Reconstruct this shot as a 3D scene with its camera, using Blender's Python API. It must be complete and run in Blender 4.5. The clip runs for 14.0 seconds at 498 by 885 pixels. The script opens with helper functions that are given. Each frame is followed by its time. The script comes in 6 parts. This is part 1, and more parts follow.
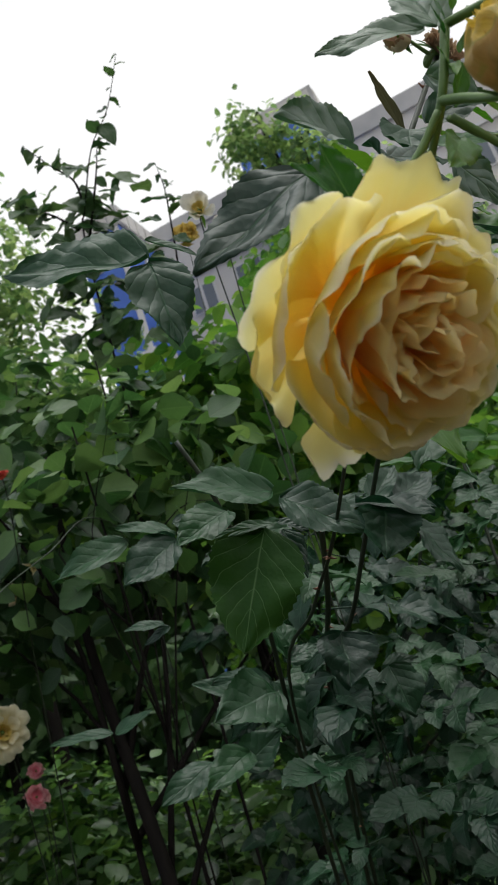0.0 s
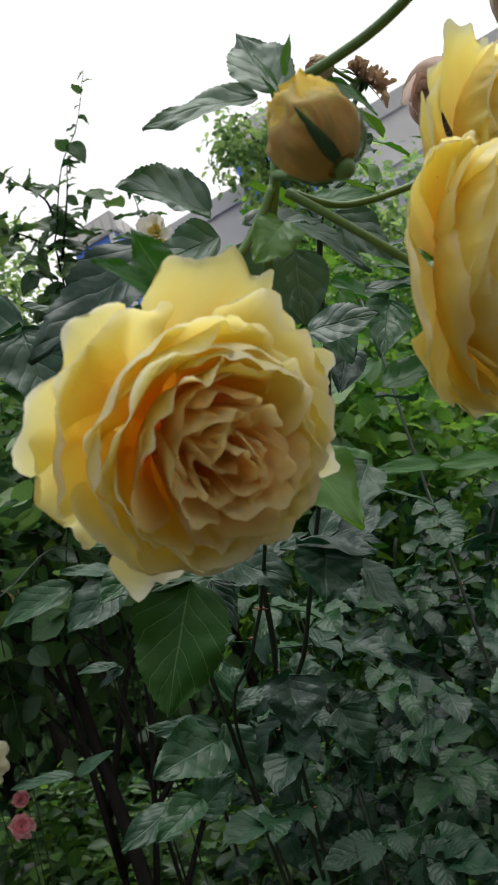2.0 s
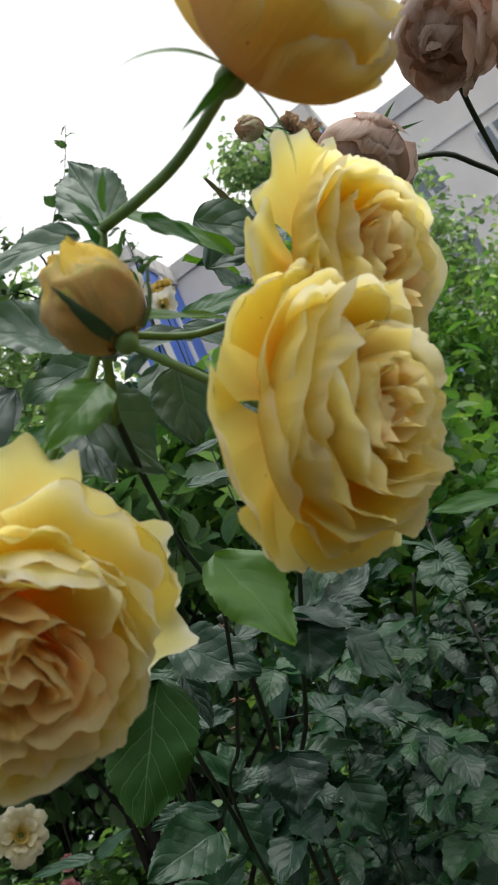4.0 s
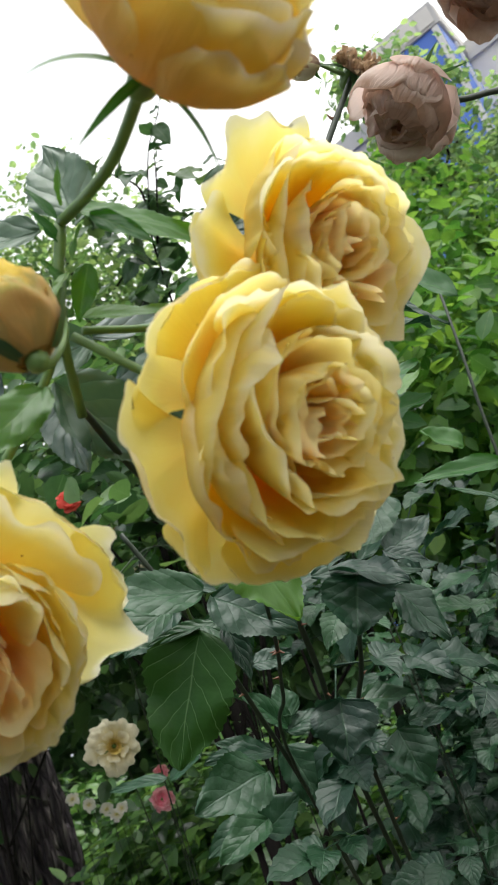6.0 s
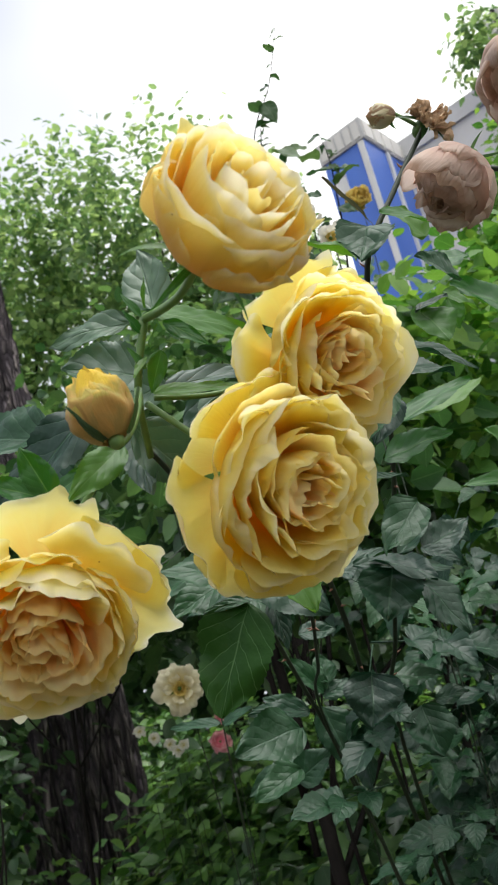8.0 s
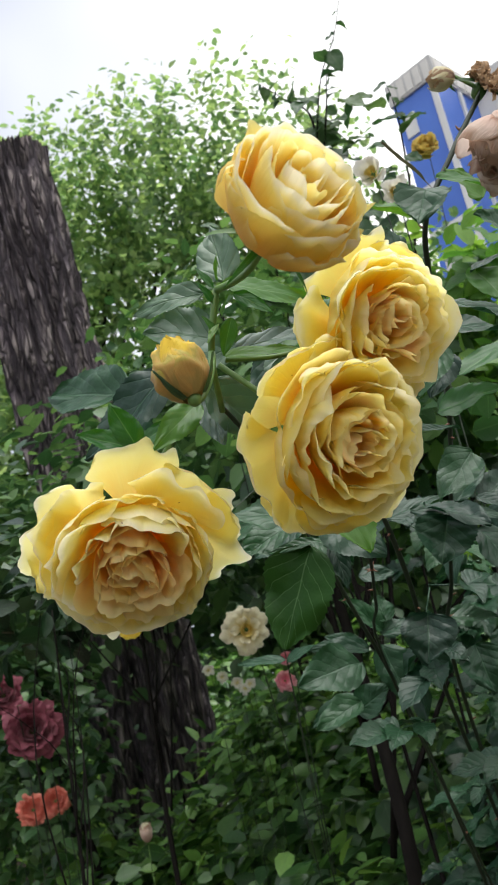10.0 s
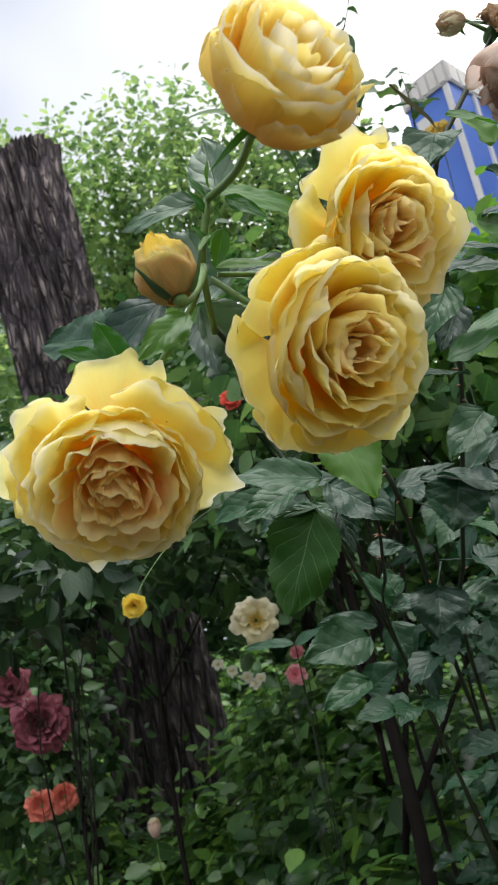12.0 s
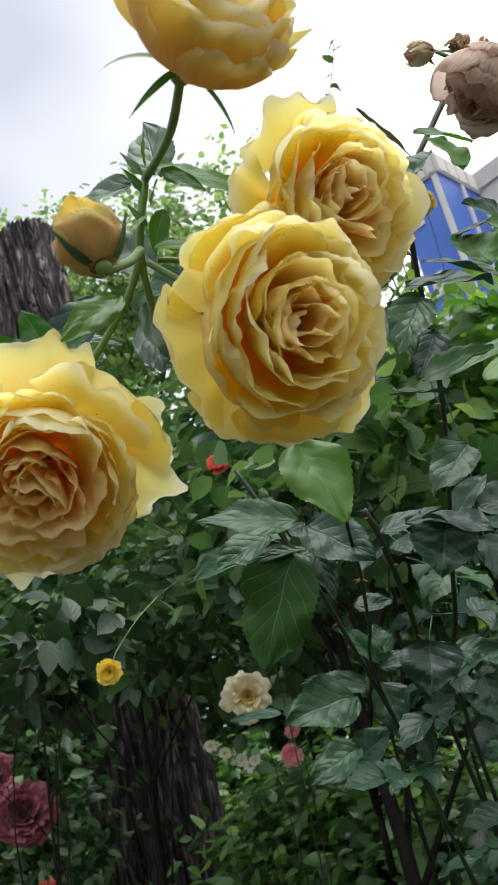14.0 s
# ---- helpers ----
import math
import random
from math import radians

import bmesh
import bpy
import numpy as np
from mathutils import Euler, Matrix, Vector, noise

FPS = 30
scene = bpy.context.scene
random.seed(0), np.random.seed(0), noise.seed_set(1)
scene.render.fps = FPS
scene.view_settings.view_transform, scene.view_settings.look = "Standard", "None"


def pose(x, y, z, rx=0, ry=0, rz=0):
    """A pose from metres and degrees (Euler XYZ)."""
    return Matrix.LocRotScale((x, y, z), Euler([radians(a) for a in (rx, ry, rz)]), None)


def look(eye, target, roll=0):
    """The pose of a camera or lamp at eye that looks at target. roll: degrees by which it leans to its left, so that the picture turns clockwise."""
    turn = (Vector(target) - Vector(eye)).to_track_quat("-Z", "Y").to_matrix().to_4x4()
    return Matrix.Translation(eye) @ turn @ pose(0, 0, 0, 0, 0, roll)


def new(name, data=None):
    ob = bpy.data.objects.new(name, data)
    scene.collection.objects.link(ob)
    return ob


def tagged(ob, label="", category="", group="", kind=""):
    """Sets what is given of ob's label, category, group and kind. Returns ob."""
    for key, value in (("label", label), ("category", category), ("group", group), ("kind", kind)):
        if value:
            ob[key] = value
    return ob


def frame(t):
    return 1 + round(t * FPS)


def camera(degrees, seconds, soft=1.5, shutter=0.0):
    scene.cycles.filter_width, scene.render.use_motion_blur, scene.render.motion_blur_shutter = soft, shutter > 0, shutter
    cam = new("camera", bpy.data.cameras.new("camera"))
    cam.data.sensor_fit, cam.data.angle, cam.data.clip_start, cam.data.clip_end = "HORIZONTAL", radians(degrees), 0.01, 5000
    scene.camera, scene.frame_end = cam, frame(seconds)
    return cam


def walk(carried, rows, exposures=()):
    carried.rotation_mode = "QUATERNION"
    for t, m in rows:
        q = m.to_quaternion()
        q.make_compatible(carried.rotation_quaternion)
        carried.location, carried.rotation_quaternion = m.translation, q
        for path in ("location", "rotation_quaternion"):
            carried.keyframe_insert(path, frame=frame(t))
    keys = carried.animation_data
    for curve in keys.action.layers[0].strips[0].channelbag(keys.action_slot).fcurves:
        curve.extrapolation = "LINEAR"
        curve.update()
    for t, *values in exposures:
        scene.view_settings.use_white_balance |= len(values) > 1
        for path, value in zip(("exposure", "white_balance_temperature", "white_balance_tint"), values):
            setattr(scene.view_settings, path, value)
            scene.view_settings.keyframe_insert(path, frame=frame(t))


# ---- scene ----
cam = camera(32.6, 14.0, soft=1.5)
cam.data.dof.use_dof, cam.data.dof.focus_distance, cam.data.dof.aperture_fstop = True, 0.54, 40.0
METRES, EYE, TILT, LEAN, TURN = 0.62, 0.95, 19.0, 17.0, 0.0
ROWS = [
    (0.0, 0.0, 0.0, 0.0, -0.0, -0.0, -0.0),
    (0.5, 0.0276, 0.0124, 0.0061, -0.01, 0.01, -0.27),
    (1.0, 0.0541, 0.0285, 0.0085, 0.01, -0.01, 0.05),
    (1.5, 0.0868, 0.0329, 0.0358, 0.13, -0.03, 1.07),
    (2.0, 0.1041, 0.0364, 0.0582, 0.33, 0.11, 1.79),
    (2.5, 0.1238, 0.0296, 0.0661, 0.86, 1.05, 3.2),
    (3.0, 0.1529, 0.0469, 0.0893, 1.2, 1.76, 4.8),
    (3.5, 0.1851, 0.0738, 0.1149, 1.99, 1.88, 6.4),
    (6.0, 0.3018, 0.104, 0.1606, 10.76, -2.81, 6.69),
    (6.5, 0.3226, 0.1076, 0.1585, 13.08, -3.96, 5.96),
    (7.0, 0.3205, 0.103, 0.1792, 14.7, -4.33, 4.7),
    (7.5, 0.3484, 0.0367, 0.2107, 15.28, -4.42, 2.97),
    (8.0, 0.3885, -0.0419, 0.2315, 17.22, -5.25, 2.52),
    (8.5, 0.4123, -0.095, 0.2448, 19.01, -6.02, 2.76),
    (9.0, 0.4187, -0.1435, 0.2546, 20.07, -6.73, 2.89),
    (11.5, 0.408, -0.0733, 0.2227, 22.63, -9.91, 3.18),
    (12.0, 0.417, -0.0837, 0.1688, 22.55, -7.92, 3.11),
    (12.5, 0.4257, -0.0653, 0.1368, 22.53, -5.14, 3.31),
    (13.0, 0.4305, -0.0586, 0.1173, 22.5, -2.8, 3.8),
    (13.5, 0.4277, -0.0406, 0.1032, 22.46, -2.36, 3.85),
    (14.0, 0.4256, -0.0102, 0.0966, 22.47, -2.34, 3.84),
]
walk(cam, [(t, pose(0, 0, EYE, TILT, LEAN, TURN) @ pose(METRES * x, METRES * y, METRES * z, 90 + pitch, roll, yaw)) for t, x, y, z, yaw, pitch, roll in ROWS],
     exposures=[(0.0, 0.03), (0.5, 0.25), (1.0, 0.32), (2.0, 0.24), (3.0, 0.17), (3.5, 0.24), (6.0, 0.86), (7.0, 0.82), (7.6, 0.70), (8.5, 0.74), (9.0, 0.74), (11.5, 0.76), (12.5, 0.68), (13.0, 0.55), (13.5, 0.58), (14.0, 0.68)])

# ---- world and light ----
world = bpy.data.worlds.new("overcast_sky")
scene.world = world
world.use_nodes = True


def node(nt, kind, **values):
    """A node with its inputs set by name or index."""
    n = nt.nodes.new(kind)
    for key, value in values.items():
        if key[:2] == "i_":
            n.inputs[int(key[2:])].default_value = value
        else:
            n.inputs[key].default_value = value
    return n


def build_sky():
    nt = world.node_tree
    nt.nodes.clear()
    link = nt.links.new
    sky = nt.nodes.new("ShaderNodeTexSky")
    sky.sky_type, sky.sun_disc = "NISHITA", False
    sky.sun_elevation, sky.sun_rotation = radians(77), radians(140)
    sky.air_density, sky.dust_density = 1.5, 6.0
    pale = node(nt, "ShaderNodeHueSaturation", Saturation=0.35)
    coord = nt.nodes.new("ShaderNodeTexCoord")
    cloud = node(nt, "ShaderNodeTexNoise", Scale=1.6, Detail=3.0)
    split = nt.nodes.new("ShaderNodeSeparateXYZ")
    link(coord.outputs["Generated"], split.inputs[0])
    lean = nt.nodes.new("ShaderNodeMath")
    lean.operation = "MULTIPLY_ADD"
    lean.inputs[1].default_value = 0.55
    link(split.outputs[0], lean.inputs[0])
    link(cloud.outputs[0], lean.inputs[2])
    ramp = nt.nodes.new("ShaderNodeValToRGB")
    ramp.color_ramp.elements[0].position, ramp.color_ramp.elements[1].position = 0.24, 0.50
    ramp.color_ramp.elements[0].color = (4.3, 4.6, 5.4, 1)
    ramp.color_ramp.elements[1].color = (11.2, 11.2, 11.1, 1)
    mix = nt.nodes.new("ShaderNodeMix")
    mix.data_type = "RGBA"
    mix.inputs[0].default_value = 0.8
    back = node(nt, "ShaderNodeBackground", Strength=0.105)
    out = nt.nodes.new("ShaderNodeOutputWorld")
    link(sky.outputs[0], pale.inputs["Color"])
    link(coord.outputs["Generated"], cloud.inputs["Vector"])
    link(lean.outputs[0], ramp.inputs[0])
    link(pale.outputs[0], mix.inputs[6])
    link(ramp.outputs[0], mix.inputs[7])
    link(mix.outputs[2], back.inputs[0])
    link(back.outputs[0], out.inputs[0])


build_sky()
sun_data = bpy.data.lights.new("sun", "SUN")
sun_data.energy, sun_data.angle, sun_data.color = 1.4, radians(50), (0.98, 0.99, 0.97)
sun = new("sun", sun_data)
sun.matrix_world = look((0, 0, 30), (-4, 5, 0))

# ---- materials ----


def material(name):
    m = bpy.data.materials.new(name)
    m.use_nodes = True
    m.node_tree.nodes.clear()
    return m, m.node_tree, m.node_tree.links.new


def ramp_node(nt, stops):
    r = nt.nodes.new("ShaderNodeValToRGB")
    while len(r.color_ramp.elements) < len(stops):
        r.color_ramp.elements.new(0.5)
    for e, (p, c) in zip(r.color_ramp.elements, stops):
        e.position, e.color = p, (*c, 1)
    return r


def mathn(nt, op, a, b=None, c=None):
    n = nt.nodes.new("ShaderNodeMath")
    n.operation = op
    for i, v in enumerate((a, b, c)):
        if v is None:
            continue
        if isinstance(v, (int, float)):
            n.inputs[i].default_value = v
        else:
            nt.links.new(v, n.inputs[i])
    return n.outputs[0]


def mixc(nt, fac, a, b, mode="MIX"):
    n = nt.nodes.new("ShaderNodeMix")
    n.data_type, n.blend_type = "RGBA", mode
    for i, v in ((0, fac), (6, a), (7, b)):
        if isinstance(v, (int, float)):
            n.inputs[i].default_value = v
        elif isinstance(v, tuple):
            n.inputs[i].default_value = (*v, 1)
        else:
            nt.links.new(v, n.inputs[i])
    return n.outputs[2]


def leaf_material(name, dark, light, vein, rough=0.45, through_light=0.3, veins=7.0, bump=0.5, spread=0.25, island=False, gloss=0.5, glow=2.1, marked=0.16, rib_w=34.0):
    """A leaf: midrib and side veins from its UV, blotches, and light that comes through."""
    m, nt, link = material(name)
    uv = nt.nodes.new("ShaderNodeUVMap")
    sep = nt.nodes.new("ShaderNodeSeparateXYZ")
    link(uv.outputs[0], sep.inputs[0])
    side = mathn(nt, "ABSOLUTE", mathn(nt, "SUBTRACT", sep.outputs[0], 0.5))
    rib = mathn(nt, "SUBTRACT", 1.0, mathn(nt, "SMOOTH_MIN", mathn(nt, "MULTIPLY", side, rib_w), 1.0, 0.2))
    phase = mathn(nt, "SUBTRACT", mathn(nt, "MULTIPLY", sep.outputs[1], veins), mathn(nt, "MULTIPLY", side, veins * 0.75))
    wander = node(nt, "ShaderNodeTexNoise", Scale=70.0, Detail=2.0)
    phase = mathn(nt, "ADD", phase, mathn(nt, "MULTIPLY_ADD", wander.outputs[0], 0.5, -0.25))
    wave = mathn(nt, "ABSOLUTE", mathn(nt, "SINE", mathn(nt, "MULTIPLY", phase, math.pi)))
    branch = mathn(nt, "SUBTRACT", 1.0, mathn(nt, "SMOOTH_MIN", mathn(nt, "MULTIPLY", wave, 11.0), 1.0, 0.2))
    coord = nt.nodes.new("ShaderNodeTexCoord")
    blot = node(nt, "ShaderNodeTexNoise", Scale=45.0, Detail=4.0)
    fine = node(nt, "ShaderNodeTexVoronoi", Scale=260.0)
    link(coord.outputs["Object"], blot.inputs["Vector"])
    link(coord.outputs["Object"], wander.inputs["Vector"])
    link(coord.outputs["Object"], fine.inputs["Vector"])
    if island:
        rnd = nt.nodes.new("ShaderNodeNewGeometry").outputs["Random Per Island"]
    else:
        rnd = nt.nodes.new("ShaderNodeObjectInfo").outputs["Random"]
    base = mixc(nt, mathn(nt, "MULTIPLY_ADD", blot.outputs[0], 0.6, mathn(nt, "MULTIPLY", rnd, 0.55)), dark, light)
    hue = nt.nodes.new("ShaderNodeHueSaturation")
    link(base, hue.inputs["Color"])
    link(mathn(nt, "MULTIPLY_ADD", rnd, spread * 2, 1 - spread), hue.inputs["Value"])
    link(mathn(nt, "MULTIPLY_ADD", rnd, -0.05, 0.525), hue.inputs["Hue"])
    veined = mixc(nt, mathn(nt, "MULTIPLY", branch, marked), hue.outputs[0], vein)
    veined = mixc(nt, mathn(nt, "MULTIPLY", rib, 0.6), veined, vein)
    bsdf = node(nt, "ShaderNodeBsdfPrincipled", Roughness=rough)
    bsdf.inputs["Specular IOR Level"].default_value = gloss
    height = mathn(nt, "ADD", mathn(nt, "MULTIPLY", mathn(nt, "POWER", wave, 0.6), 0.7), mathn(nt, "MULTIPLY_ADD", fine.outputs[0], 0.4, mathn(nt, "MULTIPLY", wander.outputs[0], 0.55)))
    height = mathn(nt, "SUBTRACT", height, mathn(nt, "MULTIPLY", rib, 0.8))
    bm = node(nt, "ShaderNodeBump", Strength=bump, Distance=0.0012)
    link(height, bm.inputs["Height"])
    link(bm.outputs[0], bsdf.inputs["Normal"])
    link(veined, bsdf.inputs["Base Color"])
    tl = nt.nodes.new("ShaderNodeBsdfTranslucent")
    bright = nt.nodes.new("ShaderNodeHueSaturation")
    bright.inputs["Saturation"].default_value, bright.inputs["Value"].default_value, bright.inputs["Hue"].default_value = 1.1, glow, 0.48
    link(veined, bright.inputs["Color"])
    link(bright.outputs[0], tl.inputs["Color"])
    mix = node(nt, "ShaderNodeMixShader", i_0=through_light)
    out = nt.nodes.new("ShaderNodeOutputMaterial")
    link(bsdf.outputs[0], mix.inputs[1])
    link(tl.outputs[0], mix.inputs[2])
    link(mix.outputs[0], out.inputs[0])
    return m


def petal_material(name, stops, rough=0.55, through_light=0.38, crumple=0.25, spots=0.0, mottle=0.34):
    """A petal: colour from its claw (v = 0) to its rim (v = 1), fine streaks along it."""
    m, nt, link = material(name)
    uv = nt.nodes.new("ShaderNodeUVMap")
    sep = nt.nodes.new("ShaderNodeSeparateXYZ")
    link(uv.outputs[0], sep.inputs[0])
    rnd = nt.nodes.new("ShaderNodeObjectInfo").outputs["Random"]
    spread = node(nt, "ShaderNodeMapping")
    spread.inputs["Scale"].default_value = (4.5, 3.5, 1.0)
    shift = nt.nodes.new("ShaderNodeCombineXYZ")
    link(mathn(nt, "MULTIPLY", rnd, 60.0), shift.inputs[2])
    link(uv.outputs[0], spread.inputs[0])
    link(shift.outputs[0], spread.inputs["Location"])
    blot = node(nt, "ShaderNodeTexNoise", Scale=1.0, Detail=3.0)
    link(spread.outputs[0], blot.inputs["Vector"])
    stretch = node(nt, "ShaderNodeMapping")
    stretch.inputs["Scale"].default_value = (30.0, 2.2, 1.0)
    link(uv.outputs[0], stretch.inputs[0])
    streak = node(nt, "ShaderNodeTexNoise", Scale=1.0, Detail=3.0)
    link(stretch.outputs[0], streak.inputs["Vector"])
    v = mathn(nt, "ADD", sep.outputs[1], mathn(nt, "MULTIPLY_ADD", blot.outputs[0], mottle, -0.5 * mottle))
    v = mathn(nt, "ADD", v, mathn(nt, "MULTIPLY_ADD", rnd, 0.16, -0.08))
    ramp = ramp_node(nt, stops)
    link(v, ramp.inputs[0])
    col = mixc(nt, mathn(nt, "MULTIPLY", streak.outputs[0], 0.16), ramp.outputs[0], (0.95, 0.75, 0.42))
    if spots:
        dots = node(nt, "ShaderNodeTexVoronoi", Scale=2.6)
        link(spread.outputs[0], dots.inputs["Vector"])
        mask = mathn(nt, "LESS_THAN", dots.outputs["Distance"], 0.11)
        gate = mathn(nt, "GREATER_THAN", blot.outputs[0], 0.66)
        col = mixc(nt, mathn(nt, "MULTIPLY", mathn(nt, "MULTIPLY", mask, gate), spots), col, (0.2, 0.05, 0.02))
    bsdf = node(nt, "ShaderNodeBsdfPrincipled", Roughness=rough)
    bsdf.inputs["Specular IOR Level"].default_value = 0.3
    bsdf.inputs["Sheen Weight"].default_value = 0.15
    bm = node(nt, "ShaderNodeBump", Strength=crumple, Distance=0.002)
    link(mathn(nt, "ADD", streak.outputs[0], blot.outputs[0]), bm.inputs["Height"])
    link(bm.outputs[0], bsdf.inputs["Normal"])
    link(col, bsdf.inputs["Base Color"])
    tl = nt.nodes.new("ShaderNodeBsdfTranslucent")
    link(col, tl.inputs["Color"])
    mix = node(nt, "ShaderNodeMixShader", i_0=through_light)
    out = nt.nodes.new("ShaderNodeOutputMaterial")
    link(bsdf.outputs[0], mix.inputs[1])
    link(tl.outputs[0], mix.inputs[2])
    link(mix.outputs[0], out.inputs[0])
    return m


def plain_material(name, a, b, scale=20.0, rough=0.7, bump=0.3, distance=0.01, stretch=(1, 1, 1), detail=5.0, metal=0.0, contrast=1.0):
    """Two colours blended by noise at two scales, with relief."""
    m, nt, link = material(name)
    coord = nt.nodes.new("ShaderNodeTexCoord")
    mp = nt.nodes.new("ShaderNodeMapping")
    mp.inputs["Scale"].default_value = stretch
    link(coord.outputs["Object"], mp.inputs[0])
    big = node(nt, "ShaderNodeTexNoise", Scale=scale * 0.22, Detail=3.0)
    fine = node(nt, "ShaderNodeTexNoise", Scale=scale, Detail=detail)
    link(mp.outputs[0], big.inputs["Vector"])
    link(mp.outputs[0], fine.inputs["Vector"])
    fac = mathn(nt, "MULTIPLY_ADD", fine.outputs[0], 1.1, mathn(nt, "MULTIPLY_ADD", big.outputs[0], 0.9, -0.5))
    fac = mathn(nt, "MULTIPLY_ADD", mathn(nt, "SUBTRACT", fac, 0.5), contrast, 0.5)
    bsdf = node(nt, "ShaderNodeBsdfPrincipled", Roughness=rough, Metallic=metal)
    bsdf.inputs["Specular IOR Level"].default_value = 0.5 if rough < 0.6 else 0.15
    link(mixc(nt, fac, a, b), bsdf.inputs["Base Color"])
    bm = node(nt, "ShaderNodeBump", Strength=bump, Distance=distance)
    link(fine.outputs[0], bm.inputs["Height"])
    link(bm.outputs[0], bsdf.inputs["Normal"])
    out = nt.nodes.new("ShaderNodeOutputMaterial")
    link(bsdf.outputs[0], out.inputs[0])
    return m


def bark_material(name):
    """Long furrowed plates with dark cracks, streaks and paler weathered wood."""
    m, nt, link = material(name)
    coord = nt.nodes.new("ShaderNodeTexCoord")
    mp = nt.nodes.new("ShaderNodeMapping")
    mp.inputs["Scale"].default_value = (13.0, 13.0, 2.6)
    link(coord.outputs["Object"], mp.inputs[0])
    warp = node(nt, "ShaderNodeTexNoise", Scale=0.8, Detail=4.0)
    link(mp.outputs[0], warp.inputs["Vector"])
    bent = mixc(nt, 0.28, mp.outputs[0], warp.outputs["Color"], "ADD")
    plates = nt.nodes.new("ShaderNodeTexVoronoi")
    plates.feature = "DISTANCE_TO_EDGE"
    plates.inputs["Scale"].default_value = 1.0
    link(bent, plates.inputs["Vector"])
    small = nt.nodes.new("ShaderNodeTexVoronoi")
    small.feature = "DISTANCE_TO_EDGE"
    small.inputs["Scale"].default_value = 2.7
    link(bent, small.inputs["Vector"])
    grain = node(nt, "ShaderNodeTexNoise", Scale=3.5, Detail=7.0)
    link(mp.outputs[0], grain.inputs["Vector"])
    patch = node(nt, "ShaderNodeTexNoise", Scale=1.7, Detail=3.0)
    link(coord.outputs["Object"], patch.inputs["Vector"])
    ridge = mathn(nt, "MINIMUM", mathn(nt, "MULTIPLY", plates.outputs["Distance"], 4.5), 1.0)
    ridge = mathn(nt, "MULTIPLY", ridge, mathn(nt, "MINIMUM", mathn(nt, "MULTIPLY_ADD", small.outputs["Distance"], 4.0, 0.35), 1.0))
    tone = mathn(nt, "MULTIPLY", ridge, mathn(nt, "MULTIPLY_ADD", grain.outputs[0], 1.3, -0.1))
    cols = ramp_node(nt, [(0.0, (0.048, 0.040, 0.048)), (0.18, (0.118, 0.098, 0.110)), (0.45, (0.22, 0.185, 0.19)), (0.8, (0.38, 0.325, 0.31))])
    link(mathn(nt, "MULTIPLY", tone, mathn(nt, "MULTIPLY_ADD", patch.outputs[0], 1.4, 0.3)), cols.inputs[0])
    bsdf = node(nt, "ShaderNodeBsdfPrincipled", Roughness=0.9)
    bsdf.inputs["Specular IOR Level"].default_value = 0.2
    link(cols.outputs[0], bsdf.inputs["Base Color"])
    bm = node(nt, "ShaderNodeBump", Strength=1.0, Distance=0.04)
    link(mathn(nt, "ADD", ridge, mathn(nt, "MULTIPLY", grain.outputs[0], 0.4)), bm.inputs["Height"])
    link(bm.outputs[0], bsdf.inputs["Normal"])
    out = nt.nodes.new("ShaderNodeOutputMaterial")
    link(bsdf.outputs[0], out.inputs[0])
    return m


ROSE_LEAF = leaf_material("rose_leaf_green", (0.008, 0.038, 0.016), (0.020, 0.068, 0.029), (0.06, 0.13, 0.07), 0.38, 0.12, 5.5, 0.5, gloss=0.42, marked=0.30)
# Rose leaf copy with darker colours, standing in for shade inside the bush.
SHADED_LEAF = leaf_material("shaded_rose_leaf", (0.005, 0.024, 0.010), (0.012, 0.042, 0.018), (0.05, 0.12, 0.06), 0.40, 0.10, 5.5, 0.5, 0.3, True, gloss=0.3)
# Paler, bluer rose leaf copy; the sky's sheen is put into its colour.
LIT_STEM_LEAF = leaf_material("stem_leaf_sky_lit", (0.025, 0.070, 0.034), (0.052, 0.112, 0.058), (0.10, 0.18, 0.10), 0.44, 0.18, 4.5, 0.5, 0.15, gloss=0.9, marked=0.25)
BROAD_LEAF = leaf_material("broad_leaf_green", (0.017, 0.054, 0.009), (0.030, 0.084, 0.013), (0.13, 0.22, 0.09), 0.42, 0.12, 6.0, 0.4, 0.06, gloss=0.14, marked=0.7, rib_w=60.0)
BEDDING_LEAF = leaf_material("bedding_leaf_deep_green", (0.008, 0.028, 0.010), (0.028, 0.07, 0.024), (0.05, 0.10, 0.04), 0.34, 0.15, 5.0, 0.3, 0.4, True)
YOUNG_LEAF = leaf_material("young_leaf_green", (0.022, 0.095, 0.010), (0.06, 0.18, 0.026), (0.12, 0.25, 0.07), 0.40, 0.30, 6.5, 0.16)
SHRUB_LEAF = leaf_material("shrub_leaf_dark", (0.019, 0.056, 0.018), (0.062, 0.14, 0.044), (0.05, 0.10, 0.04), 0.36, 0.22, 5.0, 0.4, 0.45, True)
DRY_LEAF = leaf_material("curled_drying_leaf", (0.05, 0.05, 0.025), (0.13, 0.12, 0.06), (0.16, 0.15, 0.09), 0.6, 0.15, 5.0, 0.4)
MID_LEAF = leaf_material("shrub_leaf_mid", (0.028, 0.08, 0.022), (0.085, 0.18, 0.055), (0.1, 0.19, 0.07), 0.45, 0.35, 5.0, 0.4, 0.4, True)
BRIGHT_LEAF = leaf_material("vine_leaf_bright", (0.04, 0.12, 0.022), (0.11, 0.25, 0.05), (0.14, 0.27, 0.08), 0.5, 0.42, 5.0, 0.4, 0.35, True)
